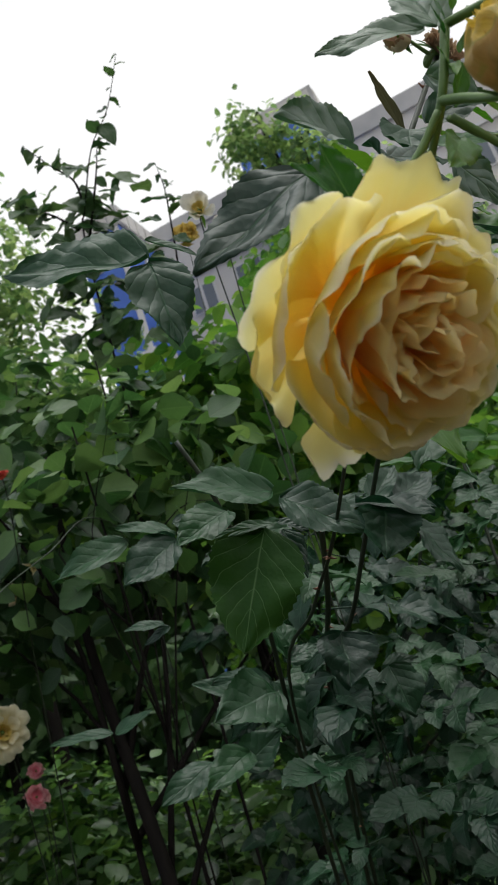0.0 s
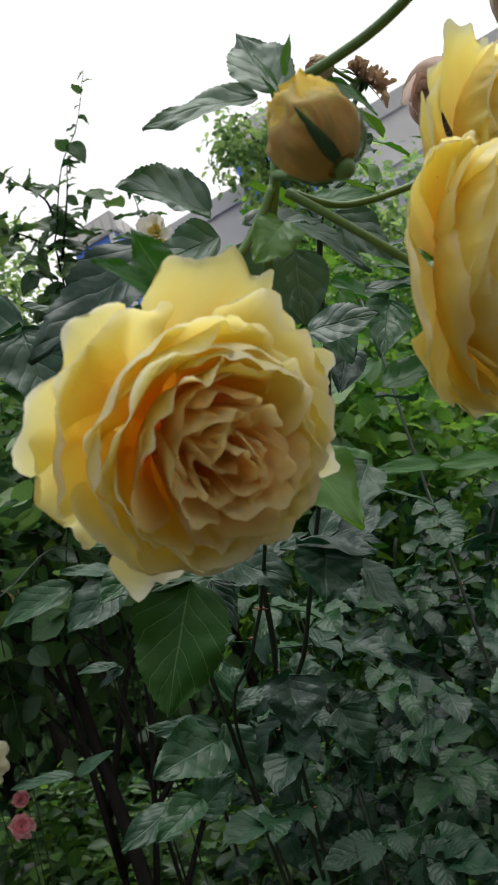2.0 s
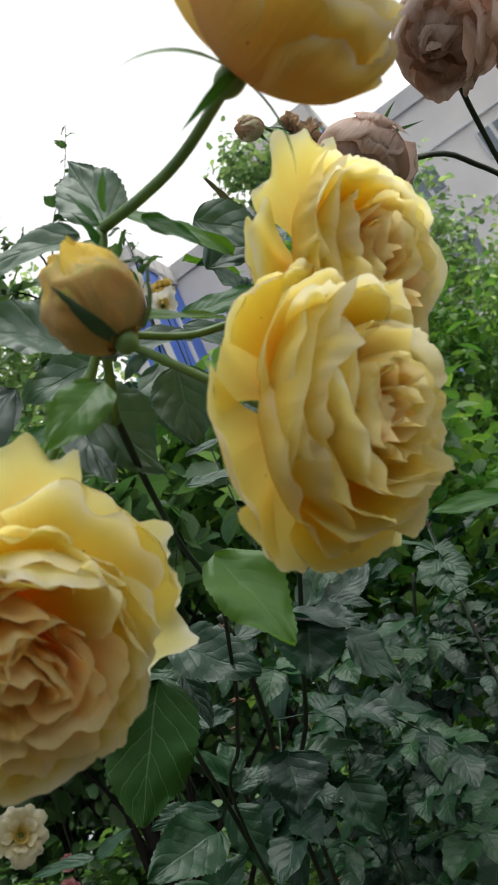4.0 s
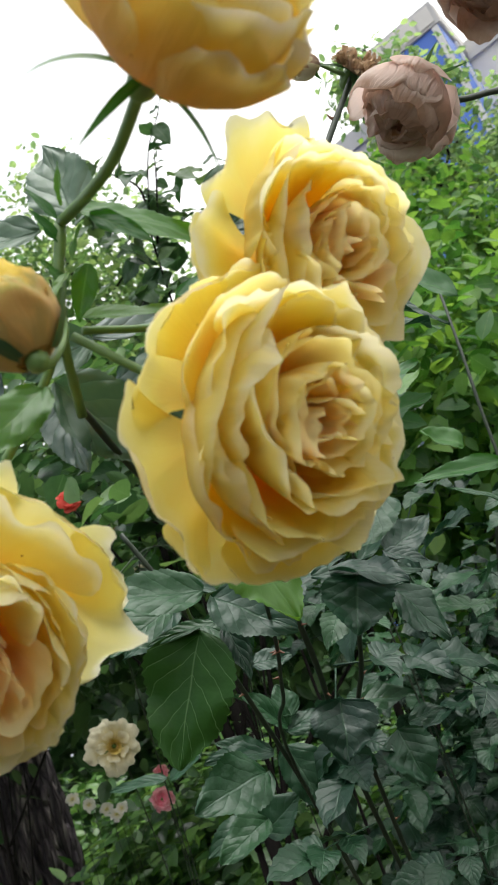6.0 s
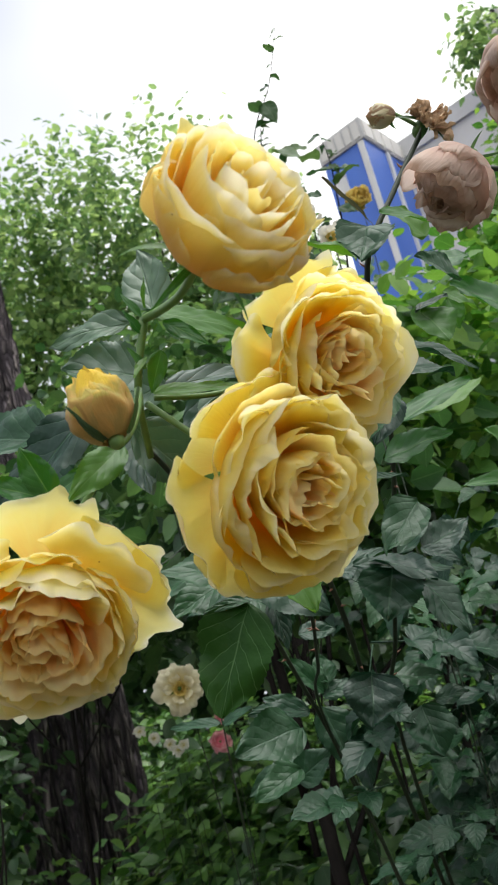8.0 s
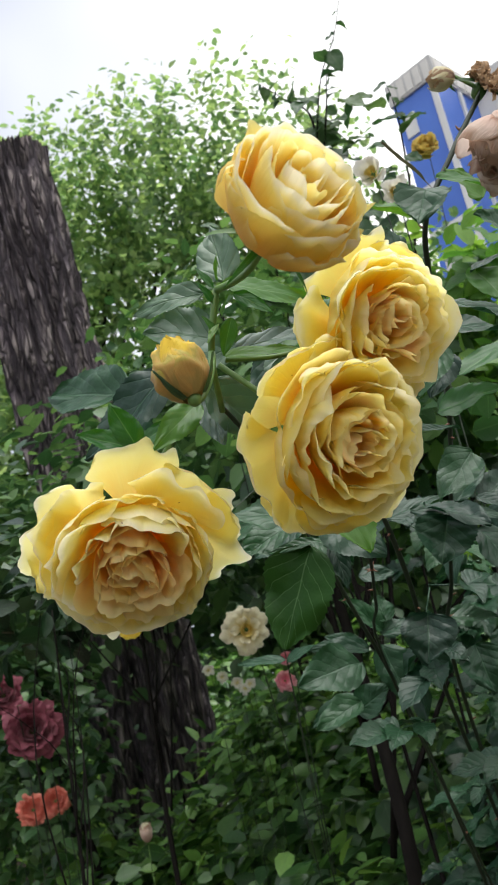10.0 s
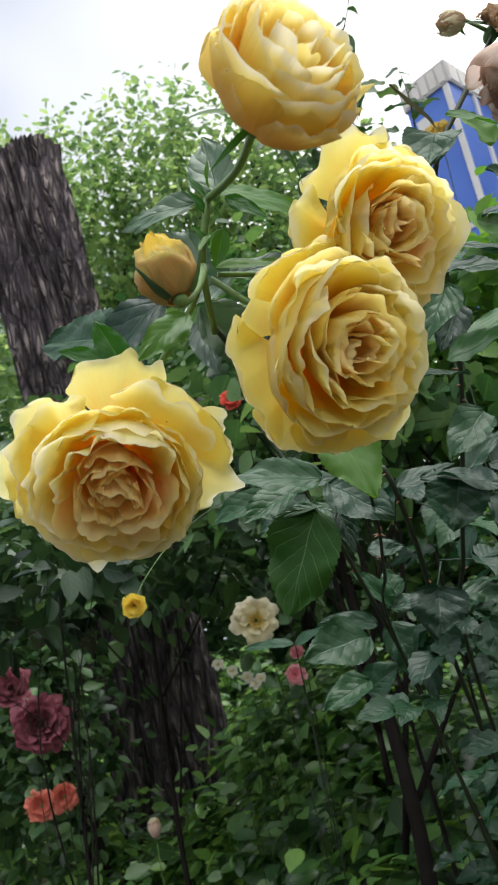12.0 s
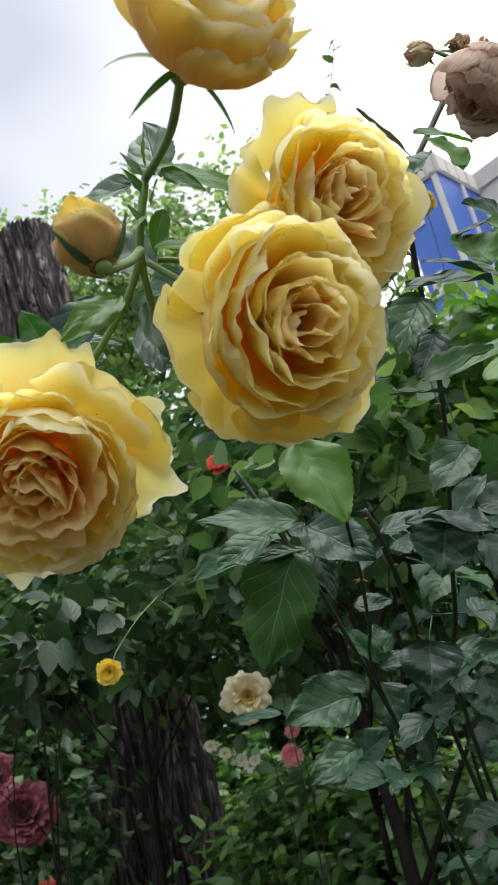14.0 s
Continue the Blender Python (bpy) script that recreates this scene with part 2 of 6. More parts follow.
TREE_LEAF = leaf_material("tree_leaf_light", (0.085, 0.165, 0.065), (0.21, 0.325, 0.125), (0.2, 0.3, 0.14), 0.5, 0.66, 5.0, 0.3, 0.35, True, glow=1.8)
WEED_LEAF = leaf_material("weed_leaf", (0.022, 0.070, 0.017), (0.10, 0.235, 0.052), (0.12, 0.23, 0.07), 0.36, 0.3, 4.0, 0.3, 0.6, True, gloss=0.8)
VINE_LEAF = leaf_material("climbing_vine_leaf", (0.022, 0.06, 0.022), (0.06, 0.13, 0.04), (0.09, 0.15, 0.06), 0.45, 0.3, 5.0, 0.4)
PEACH_HEART = petal_material("petal_peach_heart", [(0.0, (0.984, 0.50, 0.27)), (0.5, (0.975, 0.65, 0.36)), (0.82, (0.966, 0.75, 0.38)), (1.0, (0.956, 0.86, 0.48))], through_light=0.7)
PALE_YELLOW = petal_material("petal_pale_yellow", [(0.0, (0.984, 0.507, 0.08)), (0.3, (0.964, 0.702, 0.14)), (0.6, (0.954, 0.829, 0.24)), (0.85, (0.945, 0.887, 0.38)), (1.0, (0.954, 0.926, 0.68))], through_light=0.58, spots=0.8)
GOLD_HEART = petal_material("petal_gold_heart", [(0.0, (0.984, 0.57, 0.16)), (0.5, (0.966, 0.74, 0.19)), (0.85, (0.956, 0.835, 0.26)), (1.0, (0.956, 0.90, 0.50))], through_light=0.7)
AMBER_PETAL = petal_material("petal_amber", [(0.0, (0.965, 0.58, 0.11)), (0.5, (0.96, 0.70, 0.15)), (0.82, (0.955, 0.79, 0.21)), (0.93, (0.945, 0.86, 0.34)), (1.0, (0.955, 0.93, 0.72))], through_light=0.58, spots=0.9, crumple=0.5, mottle=0.14)
GOLD_YELLOW = petal_material("petal_gold_yellow", [(0.0, (0.984, 0.487, 0.06)), (0.3, (0.973, 0.682, 0.10)), (0.6, (0.954, 0.790, 0.15)), (0.85, (0.945, 0.868, 0.31)), (1.0, (0.954, 0.916, 0.62))], through_light=0.66, spots=0.8)
BUD_PETAL = petal_material("petal_bud_amber", [(0.0, (0.42, 0.30, 0.07)), (0.3, (0.60, 0.35, 0.08)), (0.5, (0.64, 0.42, 0.10)), (0.65, (0.50, 0.42, 0.06)), (0.8, (0.74, 0.52, 0.06)), (1.0, (0.90, 0.66, 0.03))], crumple=0.25, spots=0.9, mottle=1.3)
FADED_PETAL = petal_material("petal_faded_pink", [(0.0, (0.66, 0.44, 0.37)), (0.5, (0.80, 0.60, 0.53)), (0.86, (0.85, 0.70, 0.62)), (0.97, (0.52, 0.34, 0.25))], rough=0.6, through_light=0.5, crumple=1.0)
DRY_PETAL = petal_material("petal_dried_brown", [(0.0, (0.18, 0.09, 0.06)), (0.5, (0.34, 0.19, 0.12)), (1.0, (0.52, 0.34, 0.20))], 0.7, 0.25, 1.0)
CREAM_PETAL = petal_material("petal_cream", [(0.0, (0.45, 0.26, 0.04)), (0.3, (0.70, 0.58, 0.25)), (0.7, (0.76, 0.70, 0.46)), (1.0, (0.78, 0.74, 0.55))])
PINK_PETAL = petal_material("petal_pink", [(0.0, (0.74, 0.14, 0.24)), (0.6, (0.80, 0.22, 0.32)), (1.0, (0.86, 0.46, 0.50))])
RED_PETAL = petal_material("petal_red", [(0.0, (0.50, 0.02, 0.02)), (0.6, (0.70, 0.03, 0.03)), (1.0, (0.75, 0.06, 0.05))])
CORAL_PETAL = petal_material("petal_coral", [(0.0, (0.50, 0.08, 0.06)), (0.6, (0.58, 0.09, 0.07)), (1.0, (0.62, 0.16, 0.12))])
CRIMSON_PETAL = petal_material("petal_crimson", [(0.0, (0.08, 0.004, 0.025)), (0.6, (0.18, 0.010, 0.06)), (1.0, (0.28, 0.03, 0.10))])
MUSTARD_PETAL = petal_material("petal_mustard", [(0.0, (0.55, 0.36, 0.04)), (0.6, (0.66, 0.48, 0.08)), (1.0, (0.70, 0.56, 0.16))], crumple=0.8)
LEMON_PETAL = petal_material("petal_lemon", [(0.0, (0.80, 0.50, 0.02)), (0.6, (0.86, 0.64, 0.03)), (1.0, (0.88, 0.72, 0.10))])
WHITE_PETAL = petal_material("petal_white", [(0.0, (0.70, 0.55, 0.12)), (0.35, (0.74, 0.71, 0.55)), (1.0, (0.76, 0.75, 0.70))])
STEM_GREEN = plain_material("rose_stem_green", (0.07, 0.155, 0.03), (0.155, 0.26, 0.07), 160.0, 0.45, 0.2, 0.001)
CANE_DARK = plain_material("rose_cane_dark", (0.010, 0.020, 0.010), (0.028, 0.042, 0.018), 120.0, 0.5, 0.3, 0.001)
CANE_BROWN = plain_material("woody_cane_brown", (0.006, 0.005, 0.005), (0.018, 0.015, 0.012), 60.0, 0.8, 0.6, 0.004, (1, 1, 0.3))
THORN_RED = plain_material("thorn_reddish", (0.16, 0.05, 0.03), (0.24, 0.12, 0.06), 200.0, 0.5, 0.1, 0.001)
BARK = bark_material("rough_furrowed_bark")
CUT_WOOD = plain_material("sawn_wood_weathered", (0.07, 0.055, 0.045), (0.15, 0.12, 0.09), 30.0, 0.85, 0.5, 0.006)
SOIL = plain_material("dark_garden_soil", (0.038, 0.031, 0.024), (0.085, 0.071, 0.053), 9.0, 0.95, 0.9, 0.02)
WALL_BEIGE = plain_material("weathered_beige_render", (0.58, 0.56, 0.53), (0.70, 0.68, 0.65), 1.2, 0.85, 0.2, 0.01)
WALL_WHITE = plain_material("white_painted_concrete", (0.55, 0.55, 0.55), (0.70, 0.70, 0.69), 1.5, 0.8, 0.2, 0.01)
PARAPET = plain_material("grey_stained_parapet", (0.40, 0.40, 0.40), (0.60, 0.59, 0.58), 1.6, 0.85, 0.3, 0.01)
BLUE_PANEL = plain_material("blue_painted_panel", (0.05, 0.13, 0.50), (0.08, 0.19, 0.62), 0.8, 0.45, 0.1, 0.005)
WINDOW_DARK = plain_material("window_glass_dim", (0.10, 0.12, 0.14), (0.20, 0.23, 0.26), 0.6, 0.12, 0.02, 0.002)

# ---- mesh helpers ----


def mesh_object(name, verts, faces, mat, uvs=None, parent=None, label="", smooth=True):
    me = bpy.data.meshes.new(name)
    me.from_pydata([tuple(v) for v in verts], [], [tuple(f) for f in faces])
    if uvs is not None:
        layer = me.uv_layers.new(name="UVMap")
        idx = np.empty(len(me.loops), dtype=np.int32)
        me.loops.foreach_get("vertex_index", idx)
        layer.data.foreach_set("uv", np.asarray(uvs, dtype=np.float32)[idx].ravel())
    if smooth:
        me.polygons.foreach_set("use_smooth", [True] * len(me.polygons))
    me.materials.append(mat)
    ob = new(name, me)
    if parent is not None:
        ob.parent = parent
    if label:
        tagged(ob, label)
    return ob


def part(name, bm, mat, parent=None, label=""):
    """Links a bmesh as one mesh object under a thing or a part."""
    me = bpy.data.meshes.new(name)
    bm.to_mesh(me)
    bm.free()
    me.materials.append(mat)
    ob = new(name, me)
    ob.parent = parent
    if label:
        tagged(ob, label)
    return ob


def frame_from(direction, up=(0, 0, 1)):
    """A rotation whose z is direction and whose y leans towards up."""
    z = Vector(direction).normalized()
    y = Vector(up) - z * z.dot(Vector(up))
    if y.length < 1e-4:
        y = Vector((0, 1, 0)) - z * z.y
    y.normalize()
    x = y.cross(z)
    return Matrix((x, y, z)).transposed()


def smooth_path(points, steps=5):
    """Catmull-Rom through the points."""
    p = [Vector(q) for q in points]
    p = [2 * p[0] - p[1]] + p + [2 * p[-1] - p[-2]]
    out = []
    for i in range(1, len(p) - 2):
        for k in range(steps):
            t = k / steps
            a, b, c, d = p[i - 1], p[i], p[i + 1], p[i + 2]
            out.append(0.5 * (2 * b + (c - a) * t + (2 * a - 5 * b + 4 * c - d) * t * t + (3 * b - a - 3 * c + d) * t ** 3))
    return out + [p[-2]]


def tube_data(points, r0, r1, sides=8, steps=5, knobs=0.0, seed=0):
    path = smooth_path(points, steps)
    rng = random.Random(seed)
    verts, faces = [], []
    ref = Vector((0.3, 0.2, 1)).normalized()
    for i, q in enumerate(path):
        d = (path[min(i + 1, len(path) - 1)] - path[max(i - 1, 0)]).normalized()
        x = d.cross(ref)
        x = x.normalized() if x.length > 1e-3 else Vector((1, 0, 0))
        y = d.cross(x)
        r = (r0 + (r1 - r0) * i / (len(path) - 1)) * (1 + knobs * rng.uniform(-1, 1))
        for k in range(sides):
            a = 2 * math.pi * k / sides
            verts.append(q + (x * math.cos(a) + y * math.sin(a)) * r)
    n = len(path)
    for i in range(n - 1):
        for k in range(sides):
            k2 = (k + 1) % sides
            faces.append((i * sides + k, i * sides + k2, (i + 1) * sides + k2, (i + 1) * sides + k))
    faces.append(tuple(range(sides))[::-1])
    faces.append(tuple((n - 1) * sides + k for k in range(sides)))
    return verts, faces


def tube(name, points, r0, r1, mat, parent=None, label="", sides=8, steps=5, knobs=0.0, seed=0):
    v, f = tube_data(points, r0, r1, sides, steps, knobs, seed)
    return mesh_object(name, v, f, mat, None, parent, label)


def thing(name, at, label, category, group="", kind=""):
    """An empty at the base of a thing."""
    ob = new(name)
    ob.location = at
    ob.empty_display_size = 0.02
    bpy.context.view_layer.update()
    return tagged(ob, label, category, group, kind)


def adopt(ob, parent):
    """Make ob, built in world coordinates, a part of parent."""
    ob.parent = parent
    ob.matrix_parent_inverse = parent.matrix_world.inverted()
    return ob


# ---- leaves ----


def leaf_grid(length, width, rows=34, cols=5, fold=0.25, droop=0.2, quilt=0.0, serrate=0.035, seed=0, blunt=0.0):
    """A toothed leaf along +y with its face towards +z: verts, faces, uvs."""
    rng = random.Random(seed)
    wig = [rng.uniform(-1, 1) for _ in range(6)]
    verts, faces, uvs = [], [], []
    veins = 8.0
    for i in range(rows + 1):
        s = i / rows
        half = 0.5 * width * (math.sin(math.pi * s ** 0.74) ** 0.72) * (1.06 - 0.14 * s)
        if i in (0, rows):
            half = 0.0006
        for j in range(-cols, cols + 1):
            u = j / cols
            edge = abs(u) ** 4
            tooth = (1 + serrate * (1 if i % 2 else -0.6) * edge) if 0 < i < rows else 1
            x = half * u * tooth
            y = length * (s + edge * serrate * 0.35 * (0.5 if i % 2 else -0.3))
            z = fold * abs(x) - droop * length * s * s
            z += 0.10 * width * math.sin(3.0 * s + wig[0] * 2) * wig[1] * u
            z += 0.05 * width * math.sin(9 * s + wig[2] * 3 + (2 if u > 0 else 0)) * edge
            ph = s * veins - abs(u) * 0.5 * veins * 0.62
            z += quilt * width * (abs(math.sin(math.pi * ph)) - 0.5) * min(1.0, abs(u) * 3) * (1 - 0.5 * edge)
            z += (0.11 * noise.noise((1.3 * u + seed * 0.37, 2.6 * s, 0.0)) + 0.09 * noise.noise((3.0 * u, 6.0 * s, seed * 0.53)) * abs(u)) * width
            verts.append((x + 0.04 * length * wig[3] * s * s, y, z))
            uvs.append((0.5 + 0.5 * u, s))
    w = 2 * cols + 1
    for i in range(rows):
        for j in range(w - 1):
            a = i * w + j
            faces.append((a, a + 1, a + w + 1, a + w))
    return verts, faces, uvs


def leaf(plant, base, tip, width, facing, mat=None, rng=random.Random(7), name="leaf", label="", bend=None):
    """One leaf from base to tip, its face towards facing, with a short stalk."""
    base, tip = Vector(base), Vector(tip)
    axis = tip - base
    length = axis.length
    y = axis.normalized()
    z = Vector(facing) + Vector((0, 0, 0.35))
    z = (z - y * z.dot(y)).normalized()
    x = y.cross(z)
    droop = rng.uniform(0.02, 0.14) if bend is None else bend
    v, f, uv = leaf_grid(length * 1.02, max(width, length * 0.25), fold=rng.uniform(0.12, 0.4), droop=droop, quilt=rng.uniform(0.002, 0.008), seed=rng.randrange(9999))
    ob = mesh_object(name, v, f, mat or ROSE_LEAF, uv, None, label)
    tilt = Matrix.Rotation(math.atan(droop), 3, "X")
    m = Matrix((x, y, z)).transposed() @ tilt
    ob.matrix_world = Matrix.Translation(base) @ m.to_4x4()
    ob.parent = plant
    ob.matrix_parent_inverse = plant.matrix_world.inverted()
    return ob


def leaf_stuff(name, blobs, size, mat, label, category, parent=None, seed=1, width=0.62, up=0.5, clump=9, spread=0.09, kind="stuff", sprig=0.0):
    """Many small leaves in one mesh. blobs: (centre, radii, count)."""
    rng = np.random.default_rng(seed)
    st = np.array([0.0, 0.22, 0.5, 0.8, 1.0])
    wd = np.array([0.0, 0.78, 1.0, 0.62, 0.0]) * width * 0.5
    tv = [(0, s, -0.10 * s * s) for s in st]
    tu = [(0.5, s) for s in st]
    for sgn in (-1, 1):
        for k in (1, 2, 3):
            tv.append((sgn * wd[k], st[k] - 0.02, -0.10 * st[k] ** 2 + 0.3 * wd[k]))
            tu.append((0.5 + 0.5 * sgn, st[k]))
    tv, tu = np.array(tv), np.array(tu)
    tf = [(0, 1, 5), (1, 2, 6, 5), (2, 3, 7, 6), (3, 4, 7), (0, 8, 1), (1, 8, 9, 2), (2, 9, 10, 3), (3, 10, 4)]
    pos, outw = [], []
    for (c, r, n) in blobs:
        c, r = np.array(c), np.array(r)
        m = max(1, n // clump)
        d = rng.normal(size=(m, 3))
        d /= np.linalg.norm(d, axis=1)[:, None]
        rad = rng.uniform(0.15, 1.0, m) ** 0.45
        lump = 1 + 0.22 * np.sin(d[:, 0] * 5 + c[0] * 7) * np.cos(d[:, 2] * 4 + c[1] * 3)
        cc = c + d * r * (rad * lump)[:, None]
        for a in range(m):
            k = clump + int(rng.integers(-3, 4))
            around = rng.normal(size=(k, 3)) * spread * (r / r.max())
            if sprig:
                lean = np.array([0, 0, 1.0]) + 0.45 * d[a] + rng.normal(size=3) * 0.2
                around = around * 0.30 + lean * (rng.uniform(-0.5, 1.0, k) * sprig)[:, None]
            pos.append(cc[a] + around)
            outw.append(np.repeat(d[a][None], k, 0))
    pos, outw = np.concatenate(pos), np.concatenate(outw)
    keep = pos[:, 2] > 0.01
    pos, outw = pos[keep], outw[keep]
    n = len(pos)
    z = outw * 0.6 + np.array([0, 0, up]) + rng.normal(size=(n, 3)) * 0.55
    z /= np.linalg.norm(z, axis=1)[:, None]
    y = rng.normal(size=(n, 3)) + outw * 0.7 - np.array([0, 0, 0.35])
    y -= z * (y * z).sum(1)[:, None]
    y /= np.linalg.norm(y, axis=1)[:, None]
    x = np.cross(y, z)
    sc = rng.uniform(size[0], size[1], n)
    wv = rng.uniform(0.75, 1.15, n)
    V = (pos[:, None] + sc[:, None, None] * (tv[None, :, 0, None] * wv[:, None, None] * x[:, None] + tv[None, :, 1, None] * y[:, None] + tv[None, :, 2, None] * z[:, None])).reshape(-1, 3)
    k = len(tv)
    tri = np.concatenate([np.array([f for f in tf if len(f) == 3])[None] + k * np.arange(n)[:, None, None]]).reshape(-1, 3)
    quad = (np.array([f for f in tf if len(f) == 4])[None] + k * np.arange(n)[:, None, None]).reshape(-1, 4)
    me = bpy.data.meshes.new(name)
    me.vertices.add(len(V))
    me.vertices.foreach_set("co", V.astype(np.float32).ravel())
    loops = np.concatenate([tri.ravel(), quad.ravel()]).astype(np.int32)
    me.loops.add(len(loops))
    me.loops.foreach_set("vertex_index", loops)
    me.polygons.add(len(tri) + len(quad))
    starts = np.concatenate([np.arange(len(tri)) * 3, len(tri) * 3 + np.arange(len(quad)) * 4]).astype(np.int32)
    me.polygons.foreach_set("loop_start", starts)
    uvl = me.uv_layers.new(name="UVMap")
    uvl.data.foreach_set("uv", np.tile(tu, (n, 1))[loops].astype(np.float32).ravel())
    me.update(calc_edges=True)
    me.polygons.foreach_set("use_smooth", [True] * len(me.polygons))
    me.materials.append(mat)
    ob = new(name, me)
    tagged(ob, label, category, "", kind)
    if parent is not None:
        adopt(ob, parent)
    return ob


# ---- ground ----
def build_ground():
    n = 90
    xs = np.concatenate([np.linspace(-400, -9, 12), np.linspace(-8, 8, n), np.linspace(9, 400, 12)])
    ys = np.concatenate([np.linspace(-400, -5, 12), np.linspace(-4, 12, n), np.linspace(13, 400, 12)])
    verts = [(x, y, 0.05 * noise.noise((x * 0.9, y * 0.9, 0)) + 0.02 * noise.noise((x * 4, y * 4, 3)) if abs(x) < 9 else 0.0) for y in ys for x in xs]
    w = len(xs)
    faces = [(j * w + i, j * w + i + 1, (j + 1) * w + i + 1, (j + 1) * w + i) for j in range(len(ys) - 1) for i in range(w - 1)]
    tagged(mesh_object("ground", verts, faces, SOIL), "dark bare garden soil under the plants", "ground", kind="structure")


build_ground()

# ---- apartment building, about thirty metres off ----
FACE = Vector((0.907, -0.42, 0))
OUT = Vector((-0.42, -0.907, 0))
FOOT = Vector((2.0, 30.2, 0))


def block(name, a0, a1, b0, b1, z0, z1, mat, parent=None, bevel=0.0):
    """A box in the building's own directions: a along its front, b out of it."""
    bm = bmesh.new()
    bmesh.ops.create_cube(bm, size=1)
    if bevel:
        bmesh.ops.bevel(bm, geom=bm.edges[:], offset=bevel, segments=1)
    m = Matrix((FACE * (a1 - a0), OUT * (b1 - b0), Vector((0, 0, z1 - z0)))).transposed().to_4x4()
    m.translation = FOOT + FACE * (a0 + a1) / 2 + OUT * (b0 + b1) / 2 + Vector((0, 0, (z0 + z1) / 2))
    bmesh.ops.transform(bm, matrix=m, verts=bm.verts)
    bmesh.ops.recalc_face_normals(bm, faces=bm.faces)
    ob = part(name, bm, mat)
    if parent is not None:
        adopt(ob, parent)
    return ob


def window_at(parent, a, b, z, w, h, side=None):
    """A framed window on the front (or, with side, on a face that looks along +a)."""
    if side is None:
        f = block("window", a - w / 2, a + w / 2, b, b + 0.06, z, z + h, WALL_WHITE, parent)
        for k in (-1, 1):
            block("pane", a + k * w / 4 - w / 4 + 0.07, a + k * w / 4 + w / 4 - 0.07, b + 0.03, b + 0.085, z + 0.08, z + h - 0.08, WINDOW_DARK, f)
    else:
        f = block("window", a, a + 0.06, b - w / 2, b + w / 2, z, z + h, WALL_WHITE, parent)
        for k in (-1, 1):
            block("pane", a + 0.03, a + 0.085, b + k * w / 4 - w / 4 + 0.07, b + k * w / 4 + w / 4 - 0.07, z + 0.08, z + h - 0.08, WINDOW_DARK, f)


def build_building():
    house = thing("apartment_building", FOOT, "six-storey beige apartment building with blue enclosed balcony bays", "building")
    block("wall", -0.2, 34, -9, 0, 0, 20.0, WALL_BEIGE, house)
    block("parapet", -0.25, 34.05, -9.05, 0.12, 20.0, 20.75, PARAPET, house)
    for a0, a1, depth, top in ((-2.05, -0.19, 2.9, 20.7), (5.0, 8.2, 2.75, 21.0)):
        bay = block("balcony_bay", a0, a1, -0.5, depth, 0, top - 0.9, BLUE_PANEL, house)
        block("parapet", a0 - 0.08, a1 + 0.08, -0.6, depth + 0.08, top - 0.9, top, PARAPET, house)
        n = 5
        for k in range(n):
            w = (a1 - a0) / n
            block("panel", a0 + w * k + 0.05, a0 + w * (k + 1) - 0.05, depth + 0.08, depth + 0.12, top - 0.8, top - 0.12, WALL_BEIGE, house)
            w = (depth + 0.5) / n
            block("panel", a1 + 0.08, a1 + 0.12, -0.5 + w * k + 0.05, -0.5 + w * (k + 1) - 0.05, top - 0.8, top - 0.12, WALL_BEIGE, house)
        for k in range(6):
            z = 2.6 + 2.95 * k
            if z < top - 4:
                block("spandrel", a0 - 0.03, a1 + 0.03, -0.4, depth + 0.03, z - 0.10, z + 0.10, WALL_WHITE, bay)
            block("window", a0 + 0.25, a0 + 0.75, depth, depth + 0.05, z + 0.9, z + 1.8, WALL_WHITE, bay)
        for a in (a1 - 0.24,):
            block("pillar", a, a + 0.22, depth, depth + 0.09, 0.1, top - 0.95, WALL_WHITE, bay)
        for b in (1.25,):
            block("pillar", a1, a1 + 0.09, b, b + 0.2, 0.1, top - 0.95, WALL_WHITE, bay)
    for k in range(6):
        z = 1.0 + 2.95 * k
        for a in (1.2, 3.3, 10.2, 13.0, 16.4, 19.6, 23.0, 26.5, 30.0):
            window_at(house, a, 0.0, z + 0.6, 1.15, 1.2)
        block("ledge", 0, 34, 0.0, 0.1, z + 2.25, z + 2.37, WALL_WHITE, house)
    block("wall", 12.5, 20, 0.2, 14, 0, 7.4, WALL_BEIGE, house)


build_building()

# ---- sawn-off tree trunk ----


